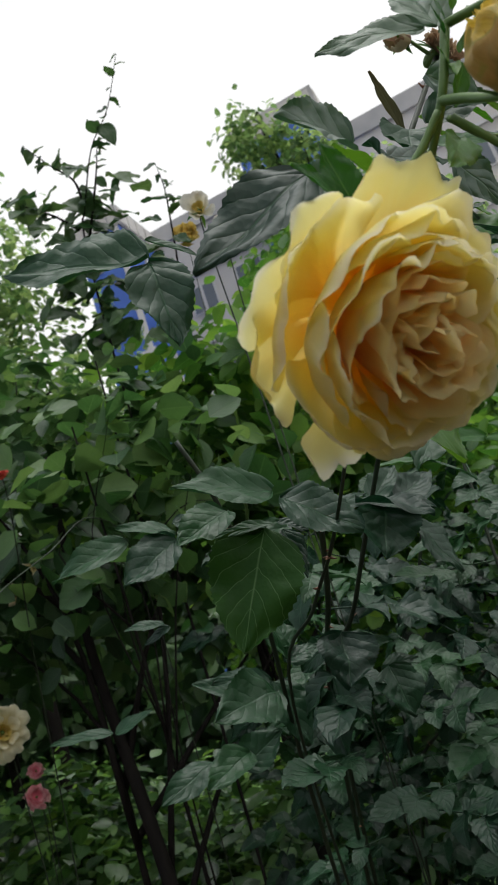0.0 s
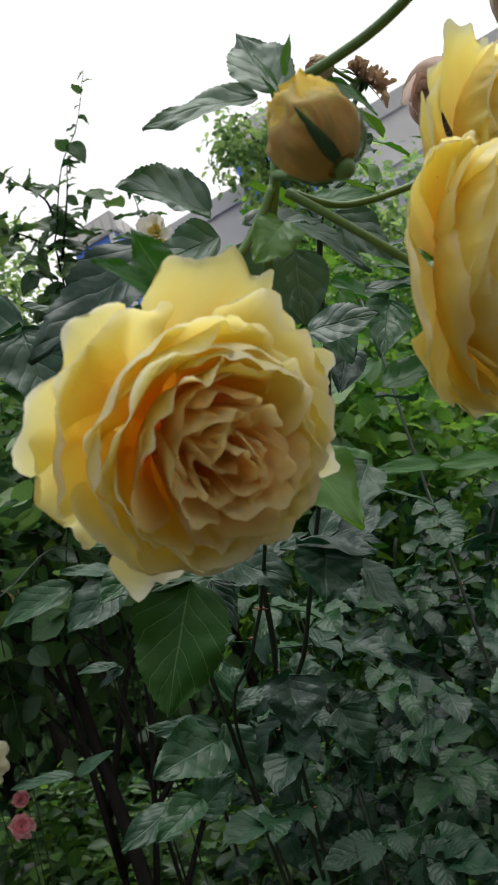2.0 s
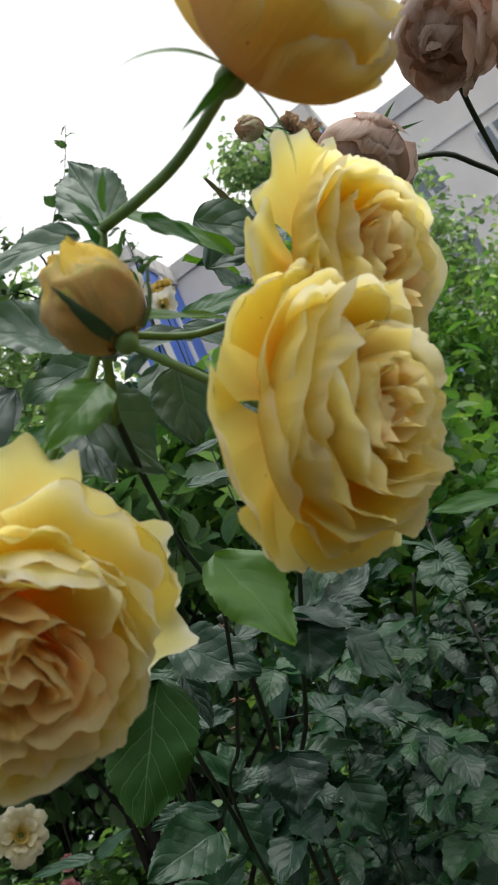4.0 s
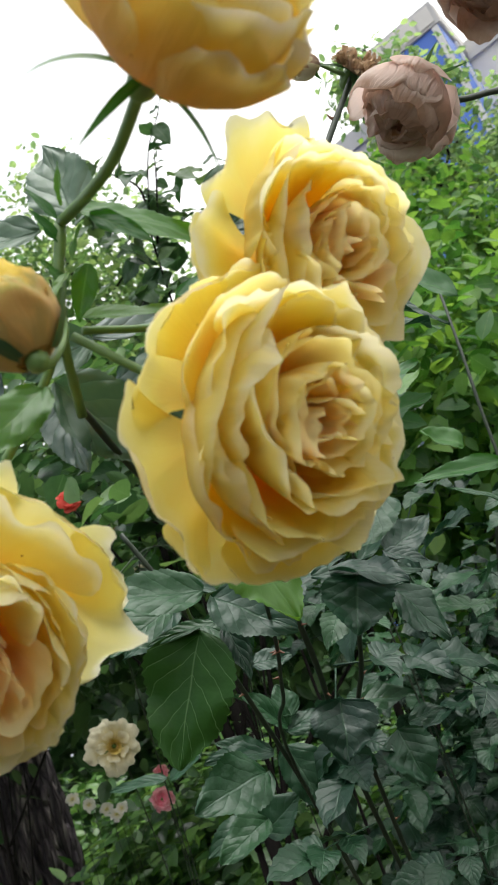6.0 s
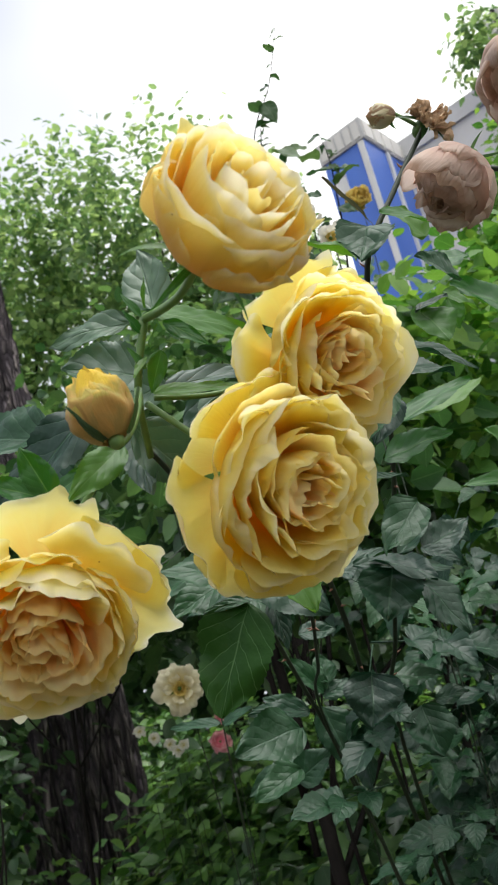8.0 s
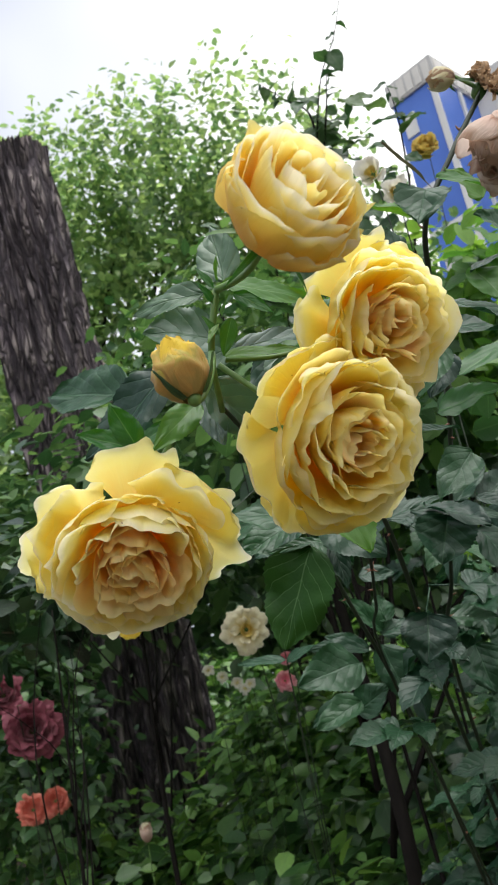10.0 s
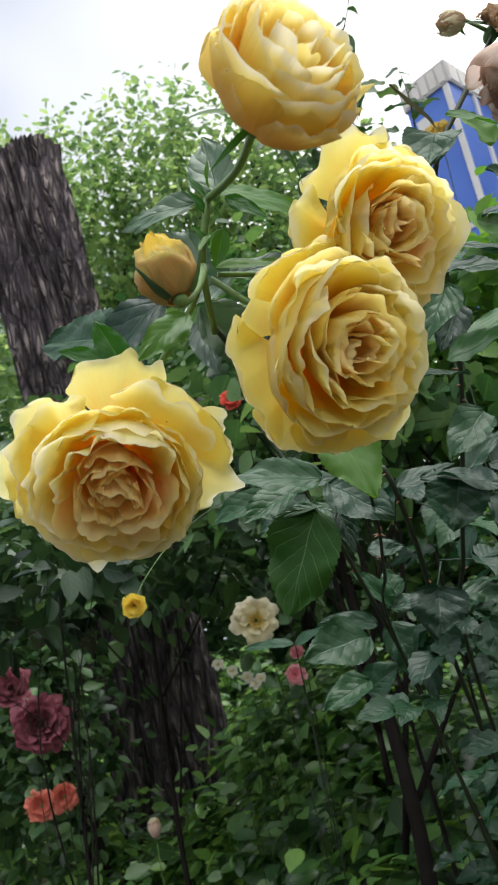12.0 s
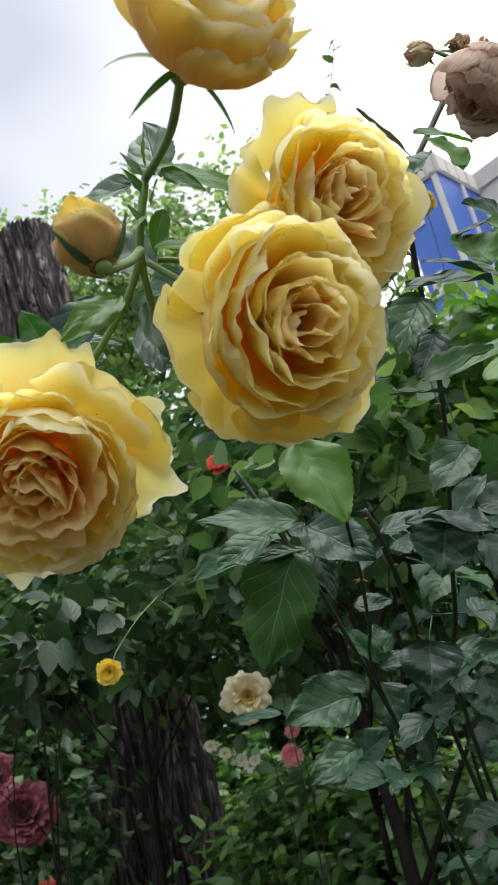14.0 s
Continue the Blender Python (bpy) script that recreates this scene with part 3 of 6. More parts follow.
def build_trunk():
    rows, sides = 110, 160
    verts, faces = [], []
    foot, top = Vector((-1.85, 3.95, -0.05)), Vector((-2.02, 3.46, 3.90))
    for i in range(rows + 1):
        s = i / rows
        c = foot.lerp(top, s) + Vector((0.05 * math.sin(3 * s), 0.03 * math.sin(5 * s), 0))
        r0 = 0.235 + 0.075 * (1 - s) + 0.16 * max(0, 1 - s * 9) ** 2
        for k in range(sides):
            a = 2 * math.pi * k / sides
            d = Vector((math.cos(a), math.sin(a), 0))
            ridge = noise.noise((d.x * 5.5, d.y * 5.5, s * 5)) * 0.030 - abs(noise.noise((d.x * 11, d.y * 11, s * 7))) * 0.095 - abs(noise.noise((d.x * 24, d.y * 24, s * 14))) * 0.05 + 0.03
            bulge = 0.07 * noise.noise((d.x * 1.3, d.y * 1.3, s * 4 + 5))
            z = 0.10 * d.x * s ** 20
            verts.append(c + d * (r0 + ridge + bulge) + Vector((0, 0, z)))
    for i in range(rows):
        for k in range(sides):
            k2 = (k + 1) % sides
            faces.append((i * sides + k, i * sides + k2, (i + 1) * sides + k2, (i + 1) * sides + k))
    tree = thing("tree_trunk", foot, "thick dark sawn-off tree trunk with rough furrowed bark", "tree trunk")
    adopt(mesh_object("bark", verts, faces, BARK), tree)
    ring = verts[rows * sides:]
    mid = sum(ring, Vector()) / sides
    cap = [mid] + [mid + (v - mid) * 0.97 for v in ring] + list(ring)
    cf = [(0, 1 + k, 1 + (k + 1) % sides) for k in range(sides)]
    cf += [(1 + k, 1 + sides + k, 1 + sides + (k + 1) % sides, 1 + (k + 1) % sides) for k in range(sides)]
    adopt(mesh_object("cut_face", [v + Vector((0, 0, 0.004)) for v in cap], cf, CUT_WOOD, smooth=False), tree)


build_trunk()

# ---- trees and shrubs behind the roses ----


def tree(name, foot, height, limbs, blobs, size, mat, label, category="tree", trunk_r=0.08, seed=3, clump=10, spread=0.1, wood=None, up=0.5, broad=0.62, sprig=0.0):
    t = thing(name, foot, label, category)
    f = Vector(foot)
    rng = random.Random(seed)
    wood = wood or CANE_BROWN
    c0 = Vector(blobs[0][0])
    tip = Vector((c0.x, c0.y, height))
    adopt(tube("trunk", [f, f.lerp(tip, 0.35) + Vector((rng.uniform(-.06, .06), rng.uniform(-.06, .06), 0)), f.lerp(tip, 0.7), tip], trunk_r, trunk_r * 0.3, wood, sides=10), t)
    for k in range(limbs):
        b = blobs[k % len(blobs)]
        end = Vector([b[0][i] + b[1][i] * rng.uniform(-0.8, 0.8) for i in range(3)])
        start = f.lerp(tip, rng.uniform(0.3, 0.8))
        mid = start.lerp(end, 0.5) + Vector((rng.uniform(-.1, .1), rng.uniform(-.1, .1), 0.08 * height * 0.3))
        adopt(tube("limb", [start, mid, end], trunk_r * 0.4, trunk_r * 0.08, wood, sides=6, steps=4), t)
    crown = leaf_stuff("crown", blobs, size, mat, label, "foliage", None, seed, clump=clump, spread=spread, up=up, width=broad, sprig=sprig)
    adopt(crown, t)
    return t


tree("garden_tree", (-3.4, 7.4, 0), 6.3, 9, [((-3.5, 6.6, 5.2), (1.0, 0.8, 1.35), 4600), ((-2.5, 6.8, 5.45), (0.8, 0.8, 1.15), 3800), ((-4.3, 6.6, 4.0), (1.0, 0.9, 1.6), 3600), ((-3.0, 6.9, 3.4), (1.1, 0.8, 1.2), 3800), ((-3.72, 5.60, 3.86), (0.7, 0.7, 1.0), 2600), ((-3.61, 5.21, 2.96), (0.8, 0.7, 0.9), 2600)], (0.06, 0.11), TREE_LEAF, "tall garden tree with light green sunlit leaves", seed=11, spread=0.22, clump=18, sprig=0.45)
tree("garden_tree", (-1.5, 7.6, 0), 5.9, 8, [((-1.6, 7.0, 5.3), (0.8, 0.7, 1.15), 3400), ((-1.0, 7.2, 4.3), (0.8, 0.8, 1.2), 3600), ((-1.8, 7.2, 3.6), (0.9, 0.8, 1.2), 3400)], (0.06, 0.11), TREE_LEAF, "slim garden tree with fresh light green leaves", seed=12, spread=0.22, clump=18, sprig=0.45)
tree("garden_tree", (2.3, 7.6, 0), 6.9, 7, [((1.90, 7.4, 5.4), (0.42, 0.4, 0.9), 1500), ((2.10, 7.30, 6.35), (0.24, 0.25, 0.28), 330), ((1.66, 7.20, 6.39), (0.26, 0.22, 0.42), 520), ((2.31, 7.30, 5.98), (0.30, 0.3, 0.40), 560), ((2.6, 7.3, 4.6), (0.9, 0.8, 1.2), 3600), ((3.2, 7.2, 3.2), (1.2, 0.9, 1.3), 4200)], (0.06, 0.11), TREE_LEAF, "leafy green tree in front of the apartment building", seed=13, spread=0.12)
tree("tall_shrub", (1.6, 4.9, 0), 3.3, 6, [((1.5, 4.8, 2.7), (0.55, 0.5, 0.9), 3400), ((2.2, 4.7, 2.3), (0.7, 0.6, 0.9), 3600), ((1.3, 5.0, 1.4), (0.9, 0.6, 0.8), 3200), ((1.15, 4.7, 3.1), (0.45, 0.4, 0.8), 2200)], (0.045, 0.085), BRIGHT_LEAF, "tall bright green shrub beside the building", "shrub", 0.05, seed=14, spread=0.08)
tree("dark_shrub", (-0.27, 1.87, 0), 1.75, 10, [((-0.30, 2.05, 1.62), (0.52, 0.34, 0.32), 820), ((-0.1, 2.3, 1.35), (0.45, 0.3, 0.26), 250), ((-0.55, 2.2, 1.35), (0.3, 0.3, 0.25), 120)], (0.05, 0.095), SHRUB_LEAF, "dense dark green shrub on a thin dark trunk", "shrub", 0.022, seed=15, clump=7, spread=0.06, up=0.9)
tree("tall_shrub", (0.18, 2.25, 0), 1.85, 8, [((0.05, 2.2, 1.70), (0.34, 0.30, 0.32), 560), ((0.32, 2.4, 1.55), (0.34, 0.30, 0.40), 620), ((0.26, 2.05, 1.80), (0.22, 0.2, 0.17), 260), ((0.62, 2.4, 1.60), (0.30, 0.28, 0.34), 520)], (0.05, 0.095), BRIGHT_LEAF, "slender shrub with fresh green leaves behind the roses", "shrub", 0.016, seed=28, clump=7, spread=0.07, up=0.8)
tree("dark_shrub", (-1.02, 2.3, 0), 1.8, 8, [((-0.98, 2.25, 1.55), (0.42, 0.36, 0.36), 760), ((-0.72, 2.55, 1.50), (0.34, 0.3, 0.24), 420)], (0.045, 0.09), SHRUB_LEAF, "dark green shrub with spotted pale gaps", "shrub", 0.010, seed=16, clump=7, spread=0.06, up=0.9)
tree("tall_shrub", (-0.85, 3.3, 0), 2.6, 8, [((-0.85, 3.25, 2.25), (0.62, 0.45, 0.55), 1900), ((-0.35, 3.4, 2.0), (0.6, 0.45, 0.6), 1700), ((-1.35, 3.2, 1.9), (0.45, 0.4, 0.4), 900)], (0.05, 0.095), MID_LEAF, "tall broad-leaved shrub with mid green leaves", "shrub", 0.03, seed=17, clump=7, spread=0.09, up=0.8)
tree("tall_shrub", (0.85, 2.75, 0), 1.7, 7, [((0.85, 2.6, 1.35), (0.55, 0.4, 0.42), 1700), ((0.45, 2.9, 1.3), (0.45, 0.4, 0.5), 1200), ((1.35, 2.7, 1.1), (0.6, 0.5, 0.5), 1100), ((0.62, 2.7, 1.95), (0.38, 0.34, 0.5), 1500)], (0.045, 0.085), BRIGHT_LEAF, "bright yellow-green shrub lit from above", "shrub", 0.025, seed=18, clump=7, spread=0.07, up=0.8)
tree("young_shrub", (-0.10, 1.72, 0), 1.62, 7, [((-0.17, 1.62, 1.53), (0.16, 0.14, 0.14), 48), ((0.02, 1.66, 1.56), (0.12, 0.12, 0.10), 40), ((-0.30, 1.70, 1.40), (0.14, 0.12, 0.12), 40), ((0.10, 1.75, 1.50), (0.12, 0.10, 0.12), 34), ((-0.12, 1.66, 1.30), (0.16, 0.12, 0.10), 36)], (0.05, 0.08), MID_LEAF, "slender young shrub with rounded yellow-green leaves", "shrub", 0.006, seed=25, clump=4, spread=0.05, up=0.6, broad=0.95)
HEDGE = [((9.5 * math.sin(radians(a)), 9.5 * math.cos(radians(a)), 1.5), (1.5, 1.5, 2.0), 6800) for a in range(-84, 85, 12)]
# Unseen low hedge added behind the camera to keep sky sheen off leaves.
HEDGE += [((6.5 * math.sin(radians(a)), 6.5 * math.cos(radians(a)), 0.7), (1.1, 1.1, 0.9), 1400) for a in range(96, 265, 12)]
leaf_stuff("hedge", HEDGE, (0.12, 0.24), SHRUB_LEAF, "dark hedge round the garden, its unseen rear part added to block sky light", "hedge", seed=21, clump=10, spread=0.25)
tree("dark_shrub", (-1.6, 2.8, 0), 1.3, 6, [((-1.75, 2.75, 0.95), (0.34, 0.34, 0.42), 1200), ((-2.3, 3.0, 1.1), (0.45, 0.4, 0.6), 1500), ((-1.85, 2.75, 1.65), (0.36, 0.34, 0.34), 800)], (0.04, 0.08), SHRUB_LEAF, "low dark green shrub beside the tree trunk", "shrub", 0.02, seed=19, clump=7, spread=0.06, up=0.9)
leaf_stuff("weeds", [((-1.2, 2.9, 0.22), (1.1, 0.6, 0.26), 4600), ((-0.3, 3.1, 0.38), (1.2, 0.7, 0.48), 7000), ((1.0, 3.4, 0.4), (1.4, 0.9, 0.6), 5000), ((-2.4, 3.4, 0.3), (1.3, 1.0, 0.5), 4000), ((-0.4, 5.0, 0.4), (3.0, 1.2, 0.7), 8000), ((-3.0, 5.4, 0.5), (2.2, 1.2, 0.8), 4000), ((0.0, 2.2, 0.2), (1.0, 0.5, 0.35), 2600), ((-0.75, 3.3, 0.70), (0.5, 0.4, 0.30), 2600)], (0.04, 0.095), WEED_LEAF, "low tangled green weeds covering the ground", "weeds", seed=22, clump=8, spread=0.07, up=0.9)
leaf_stuff("undergrowth", [((-0.5, 2.5, 0.42), (0.5, 0.3, 0.2), 200), ((-0.1, 2.7, 0.52), (0.6, 0.4, 0.25), 300), ((0.6, 2.9, 0.6), (0.7, 0.4, 0.3), 260)], (0.07, 0.12), SHRUB_LEAF, "larger dark leaves scattered over the weeds", "undergrowth", seed=23, clump=5, spread=0.07, up=0.9)

# ---- roses ----
OPEN = [(1.0, 0.08, 6, 42, 0.12), (0.98, 0.26, 6, 42, 0.14), (0.92, 0.40, 6, 44, 0.13), (0.84, 0.49, 5, 52, 0.13), (0.75, 0.55, 5, 54, 0.12), (0.66, 0.59, 4, 62, 0.11), (0.57, 0.61, 4, 62, 0.10), (0.48, 0.62, 4, 62, 0.09), (0.39, 0.62, 4, 64, 0.08), (0.30, 0.62, 3, 78, 0.07), (0.22, 0.615, 3, 78, 0.05), (0.14, 0.60, 3, 78, 0.03), (0.07, 0.58, 2, 95, 0.01)]
BALL = [(0.72, 1.05, 4, 62, -0.12), (0.66, 1.20, 5, 58, -0.16), (0.52, 1.28, 5, 52, -0.12), (0.36, 1.30, 5, 50, -0.08), (0.2, 1.28, 4, 60, -0.04)]
SMALL = [(1.0, 0.16, 5, 30, 0.28), (0.86, 0.34, 5, 28, 0.22), (0.58, 0.46, 5, 30, 0.14), (0.30, 0.34, 5, 44, 0.04), (0.16, 0.30, 4, 60, 0.0)]


def petal_data(rho, h, delta, lip, rng, waist=1.05, wild=1.0, nu=0, nv=9):
    """A petal of a bloom whose radius is 1, at angle 0: from the claw outwards and up to a rim that rolls over."""
    verts, uvs, faces = [], [], []
    a1, a2, a3, a4 = (rng.uniform(0, 6.28) for _ in range(4))
    notch = rng.uniform(-0.04, 0.10) * wild
    skew = rng.uniform(-0.08, 0.08) * wild
    peak = rng.uniform(-0.02, 0.13) * max(0.0, wild - 0.75) if rho > 0.86 else 0.0
    peak_at = rng.uniform(-0.45, 0.45)
    tuck = 0.05 * rho
    nu = nu or (12 if rho > 0.5 and nv > 6 else 7)
    for i in range(nv + 1):
        v = i / nv
        w = 0.22 + 0.78 * min(1.0, 1.35 * v) ** 0.75
        w *= 1 - 0.14 * max(0.0, v - 0.72) ** 2 / 0.0784
        for j in range(-nu, nu + 1):
            u = j / nu
            top = 1 - 0.11 * abs(u) ** 3.5 - notch * math.exp(-(u - skew * 3) ** 2 * 18) + peak * math.exp(-((u - peak_at) / 0.24) ** 2) + 0.035 * wild * math.sin(3.4 * u + a1) + 0.010 * wild * math.sin(9 * u + a2)
            s = v * top
            p0, p1, p2, p3 = (0.05, 0.0), (0.62 * rho * waist, 0.02 * h), (rho * waist, 0.55 * h), (rho, h)
            q = 1 - s
            r = q ** 3 * p0[0] + 3 * q * q * s * p1[0] + 3 * q * s * s * p2[0] + s ** 3 * p3[0]
            z = q ** 3 * p0[1] + 3 * q * q * s * p1[1] + 3 * q * s * s * p2[1] + s ** 3 * p3[1]
            e = max(0.0, s - 0.62) / 0.38
            r += lip * e * e + (0.2 * lip) * e * e * math.sin(3 * u + a3)
            z -= abs(lip) * 0.75 * e ** 3
            r += tuck * u * v + 0.03 * wild * rho * v * v * math.sin(4.0 * u + a4) + 0.014 * wild * math.sin(8 * u + a1 + 4 * v) * v ** 3
            z += 0.03 * wild * v * v * math.sin(5 * u + a2) + 0.012 * wild * v ** 4 * math.sin(13 * u + a3)
            ang = radians(delta) * u * w
            p = Vector((r * math.cos(ang), r * math.sin(ang), z))
            p += noise.noise_vector(p * 2.6 + Vector((a1, a2, a3))) * 0.065 * wild * v * v * (0.4 + 0.6 * rho)
            p += noise.noise_vector(p * 7.5 + Vector((a2, a3, a4))) * 0.022 * wild * v ** 3
            p += noise.noise_vector(p * 15.0 + Vector((a4, a1, a2))) * 0.034 * wild * v ** 6
            verts.append(p)
            uvs.append((0.5 + 0.5 * u, v))
    n = 2 * nu + 1
    for i in range(nv):
        for j in range(n - 1):
            a = i * n + j
            faces.append((a, a + 1, a + n + 1, a + n))
    return verts, faces, uvs


def sepal_data(length, width, back=0.9, seed=0):
    """A narrow pointed sepal along +x that bends down (towards -z)."""
    rng = random.Random(seed)
    verts, faces, uvs = [], [], []
    n, twist = 9, rng.uniform(-0.6, 0.6)
    for i in range(n + 1):
        s = i / n
        ang = back * s
        x, z = length * s * math.cos(ang * 0.6), -length * s * math.sin(ang * 0.6) + 0.15 * length * s * s
        w = width * (math.sin(math.pi * min(1, s * 0.85 + 0.15)) ** 0.8) * (1 - s) ** 0.35
        for j in (-1, 0, 1):
            verts.append((x, j * w + twist * 0.2 * length * s * s, z + (0.25 * w if j else 0)))
            uvs.append((0.5 + 0.5 * j, s))
    for i in range(n):
        for j in range(2):
            a = i * 3 + j
            faces.append((a, a + 1, a + 4, a + 3))
    return verts, faces, uvs


def bloom(name, base, facing, radius, layers, outer, heart, split, label, category="rose", seed=1, waist=1.05, wild=1.0, spin=0.0, stem=None, stem_r=0.0022, stem_mat=None, sepals=5, sepal_len=0.026, group="", nv=9, up=(0, 0, 1), calyx=True, heart_at=(0.0, 0.0)):
    """A flower: petals ring by ring, calyx, sepals and a stem."""
    t = thing(name, base, label, category, group)
    rng = random.Random(seed)
    m = Matrix.Translation(base) @ frame_from(facing, up).to_4x4()
    phase = spin
    for k, (rho, h, n, delta, lip) in enumerate(layers):
        phase += math.pi / n + rng.uniform(-0.1, 0.1)
        for i in range(n):
            jr = 1 + rng.uniform(-0.07, 0.04) * wild
            v, f, uv = petal_data(rho * jr, h + rng.uniform(-0.05, 0.05) * wild, delta * rng.uniform(0.92, 1.12), lip * rng.uniform(0.4, 1.6), rng, waist, wild * (0.32 + 0.68 * rho), nv=nv)
            ob = mesh_object("petal", v, f, outer if k < split else heart, uv)
            turn = phase + 2 * math.pi * i / n + rng.uniform(-0.12, 0.12) * wild
            tilt = rng.uniform(-0.06, 0.06) * wild
            off = Vector((heart_at[0], heart_at[1], 0)) * (radius * max(0.0, 1 - rho))
            ob.matrix_world = m @ Matrix.Translation(off) @ Matrix.Rotation(turn, 4, "Z") @ Matrix.Rotation(tilt, 4, "Y") @ Matrix.Scale(radius, 4)
            adopt(ob, t)
    if calyx:
        bm = bmesh.new()
        bmesh.ops.create_uvsphere(bm, u_segments=14, v_segments=9, radius=1)
        for v in bm.verts:
            v.co = (v.co.x * radius * 0.15, v.co.y * radius * 0.15, v.co.z * radius * 0.20 - radius * 0.10)
        for f in bm.faces:
            f.smooth = True
        ob = part("calyx", bm, STEM_GREEN)
        ob.matrix_world = m
        adopt(ob, t)
    for i in range(sepals):
        v, f, uv = sepal_data(sepal_len * rng.uniform(0.8, 1.15), sepal_len * 0.13, rng.uniform(0.3, 1.3), seed + i)
        ob = mesh_object("sepal", v, f, YOUNG_LEAF, uv)
        ob.matrix_world = m @ Matrix.Rotation(2 * math.pi * i / max(1, sepals) + 0.3 + rng.uniform(-.2, .2), 4, "Z") @ Matrix.Translation((radius * 0.10, 0, -radius * 0.02))
        adopt(ob, t)
    if stem:
        adopt(tube("stem", [tuple(Vector(base) - Vector(facing).normalized() * radius * 0.12)] + stem, stem_r * 0.9, stem_r, stem_mat or STEM_GREEN, sides=8, steps=7), t)
    return t


def keyed(profile, s):
    """Values between the rows of a profile whose first column runs from 0 to 1."""
    for a, b in zip(profile, profile[1:]):
        if s <= b[0]:
            t = (s - a[0]) / (b[0] - a[0])
            return [p + (q - p) * t for p, q in zip(a[1:], b[1:])]
    return list(profile[-1][1:])


def ruffled_petal(rho, h, half, lip, ruffle, fold, rng, waist=1.1, nu=12, nv=11):
    """A broad petal of a bloom of radius 1: a spoon that flares into a softly lobed, uneven rim."""
    o = Vector((rng.uniform(0, 90), rng.uniform(0, 90), rng.uniform(0, 90)))
    tip = rng.uniform(-0.5, 0.5)
    point = rng.choice((0.0, 0.0, 0.0, 0.08)) * ruffle
    notch = rng.choice((0.0, 0.04, 0.07)) * ruffle
    cut = rng.uniform(-0.6, 0.6)
    tuck = rng.choice((-1, 1)) * 0.05 * rho
    verts, uvs, faces = [], [], []
    for i in range(nv + 1):
        v = i / nv
        w = 0.20 + 0.80 * min(1.0, 1.3 * v) ** 0.7
        w *= 1 - 0.16 * max(0.0, v - 0.72) ** 2 / 0.0784
        for j in range(-nu, nu + 1):
            u = j / nu
            soft = noise.noise(o + Vector((1.5 * u, 0.0, 0.0)))
            lobed = noise.noise(o + Vector((3.6 * u, 7.0, 0.0)))
            top = 1 - 0.13 * abs(u) ** 3 + point * math.exp(-((u - tip) / 0.2) ** 2) - notch * math.exp(-((u - cut) / 0.13) ** 2)
            top += ruffle * (0.09 * soft + 0.045 * lobed)
            t = v * top
            q = 1 - t
            r = 3 * q * q * t * 0.60 * rho * waist + 3 * q * t * t * rho * waist + t ** 3 * rho + 0.04 * q ** 3
            z = 3 * q * q * t * 0.02 * h + 3 * q * t * t * 0.60 * h + t ** 3 * h
            e = max(0.0, t - 0.58) / 0.42
            wave = noise.noise(o + Vector((2.4 * u, 3.0 + v, 5.0)))
            frill = noise.noise(o + Vector((6.5 * u, 9.0, 2.0 * v)))
            r += lip * e * e * (1 + 0.7 * wave) + ruffle * (0.10 * wave * v * v + 0.045 * frill * v ** 5)
            z -= abs(lip) * 0.62 * e ** 3
            z += ruffle * (0.09 * soft * v * v + 0.03 * frill * v ** 4)
            r += tuck * u * v + fold * (0.5 - abs(u)) * v * v * rho
            ang = radians(half) * u * w
            p = Vector((r * math.cos(ang), r * math.sin(ang), z))
            p += noise.noise_vector(p * 2.2 + o) * 0.07 * ruffle * v * v
            verts.append(p)
            uvs.append((0.5 + 0.5 * u, v))
    n = 2 * nu + 1
    for i in range(nv):
        for j in range(n - 1):
            a = i * n + j
            faces.append((a, a + 1, a + n + 1, a + n))
    return verts, faces, uvs


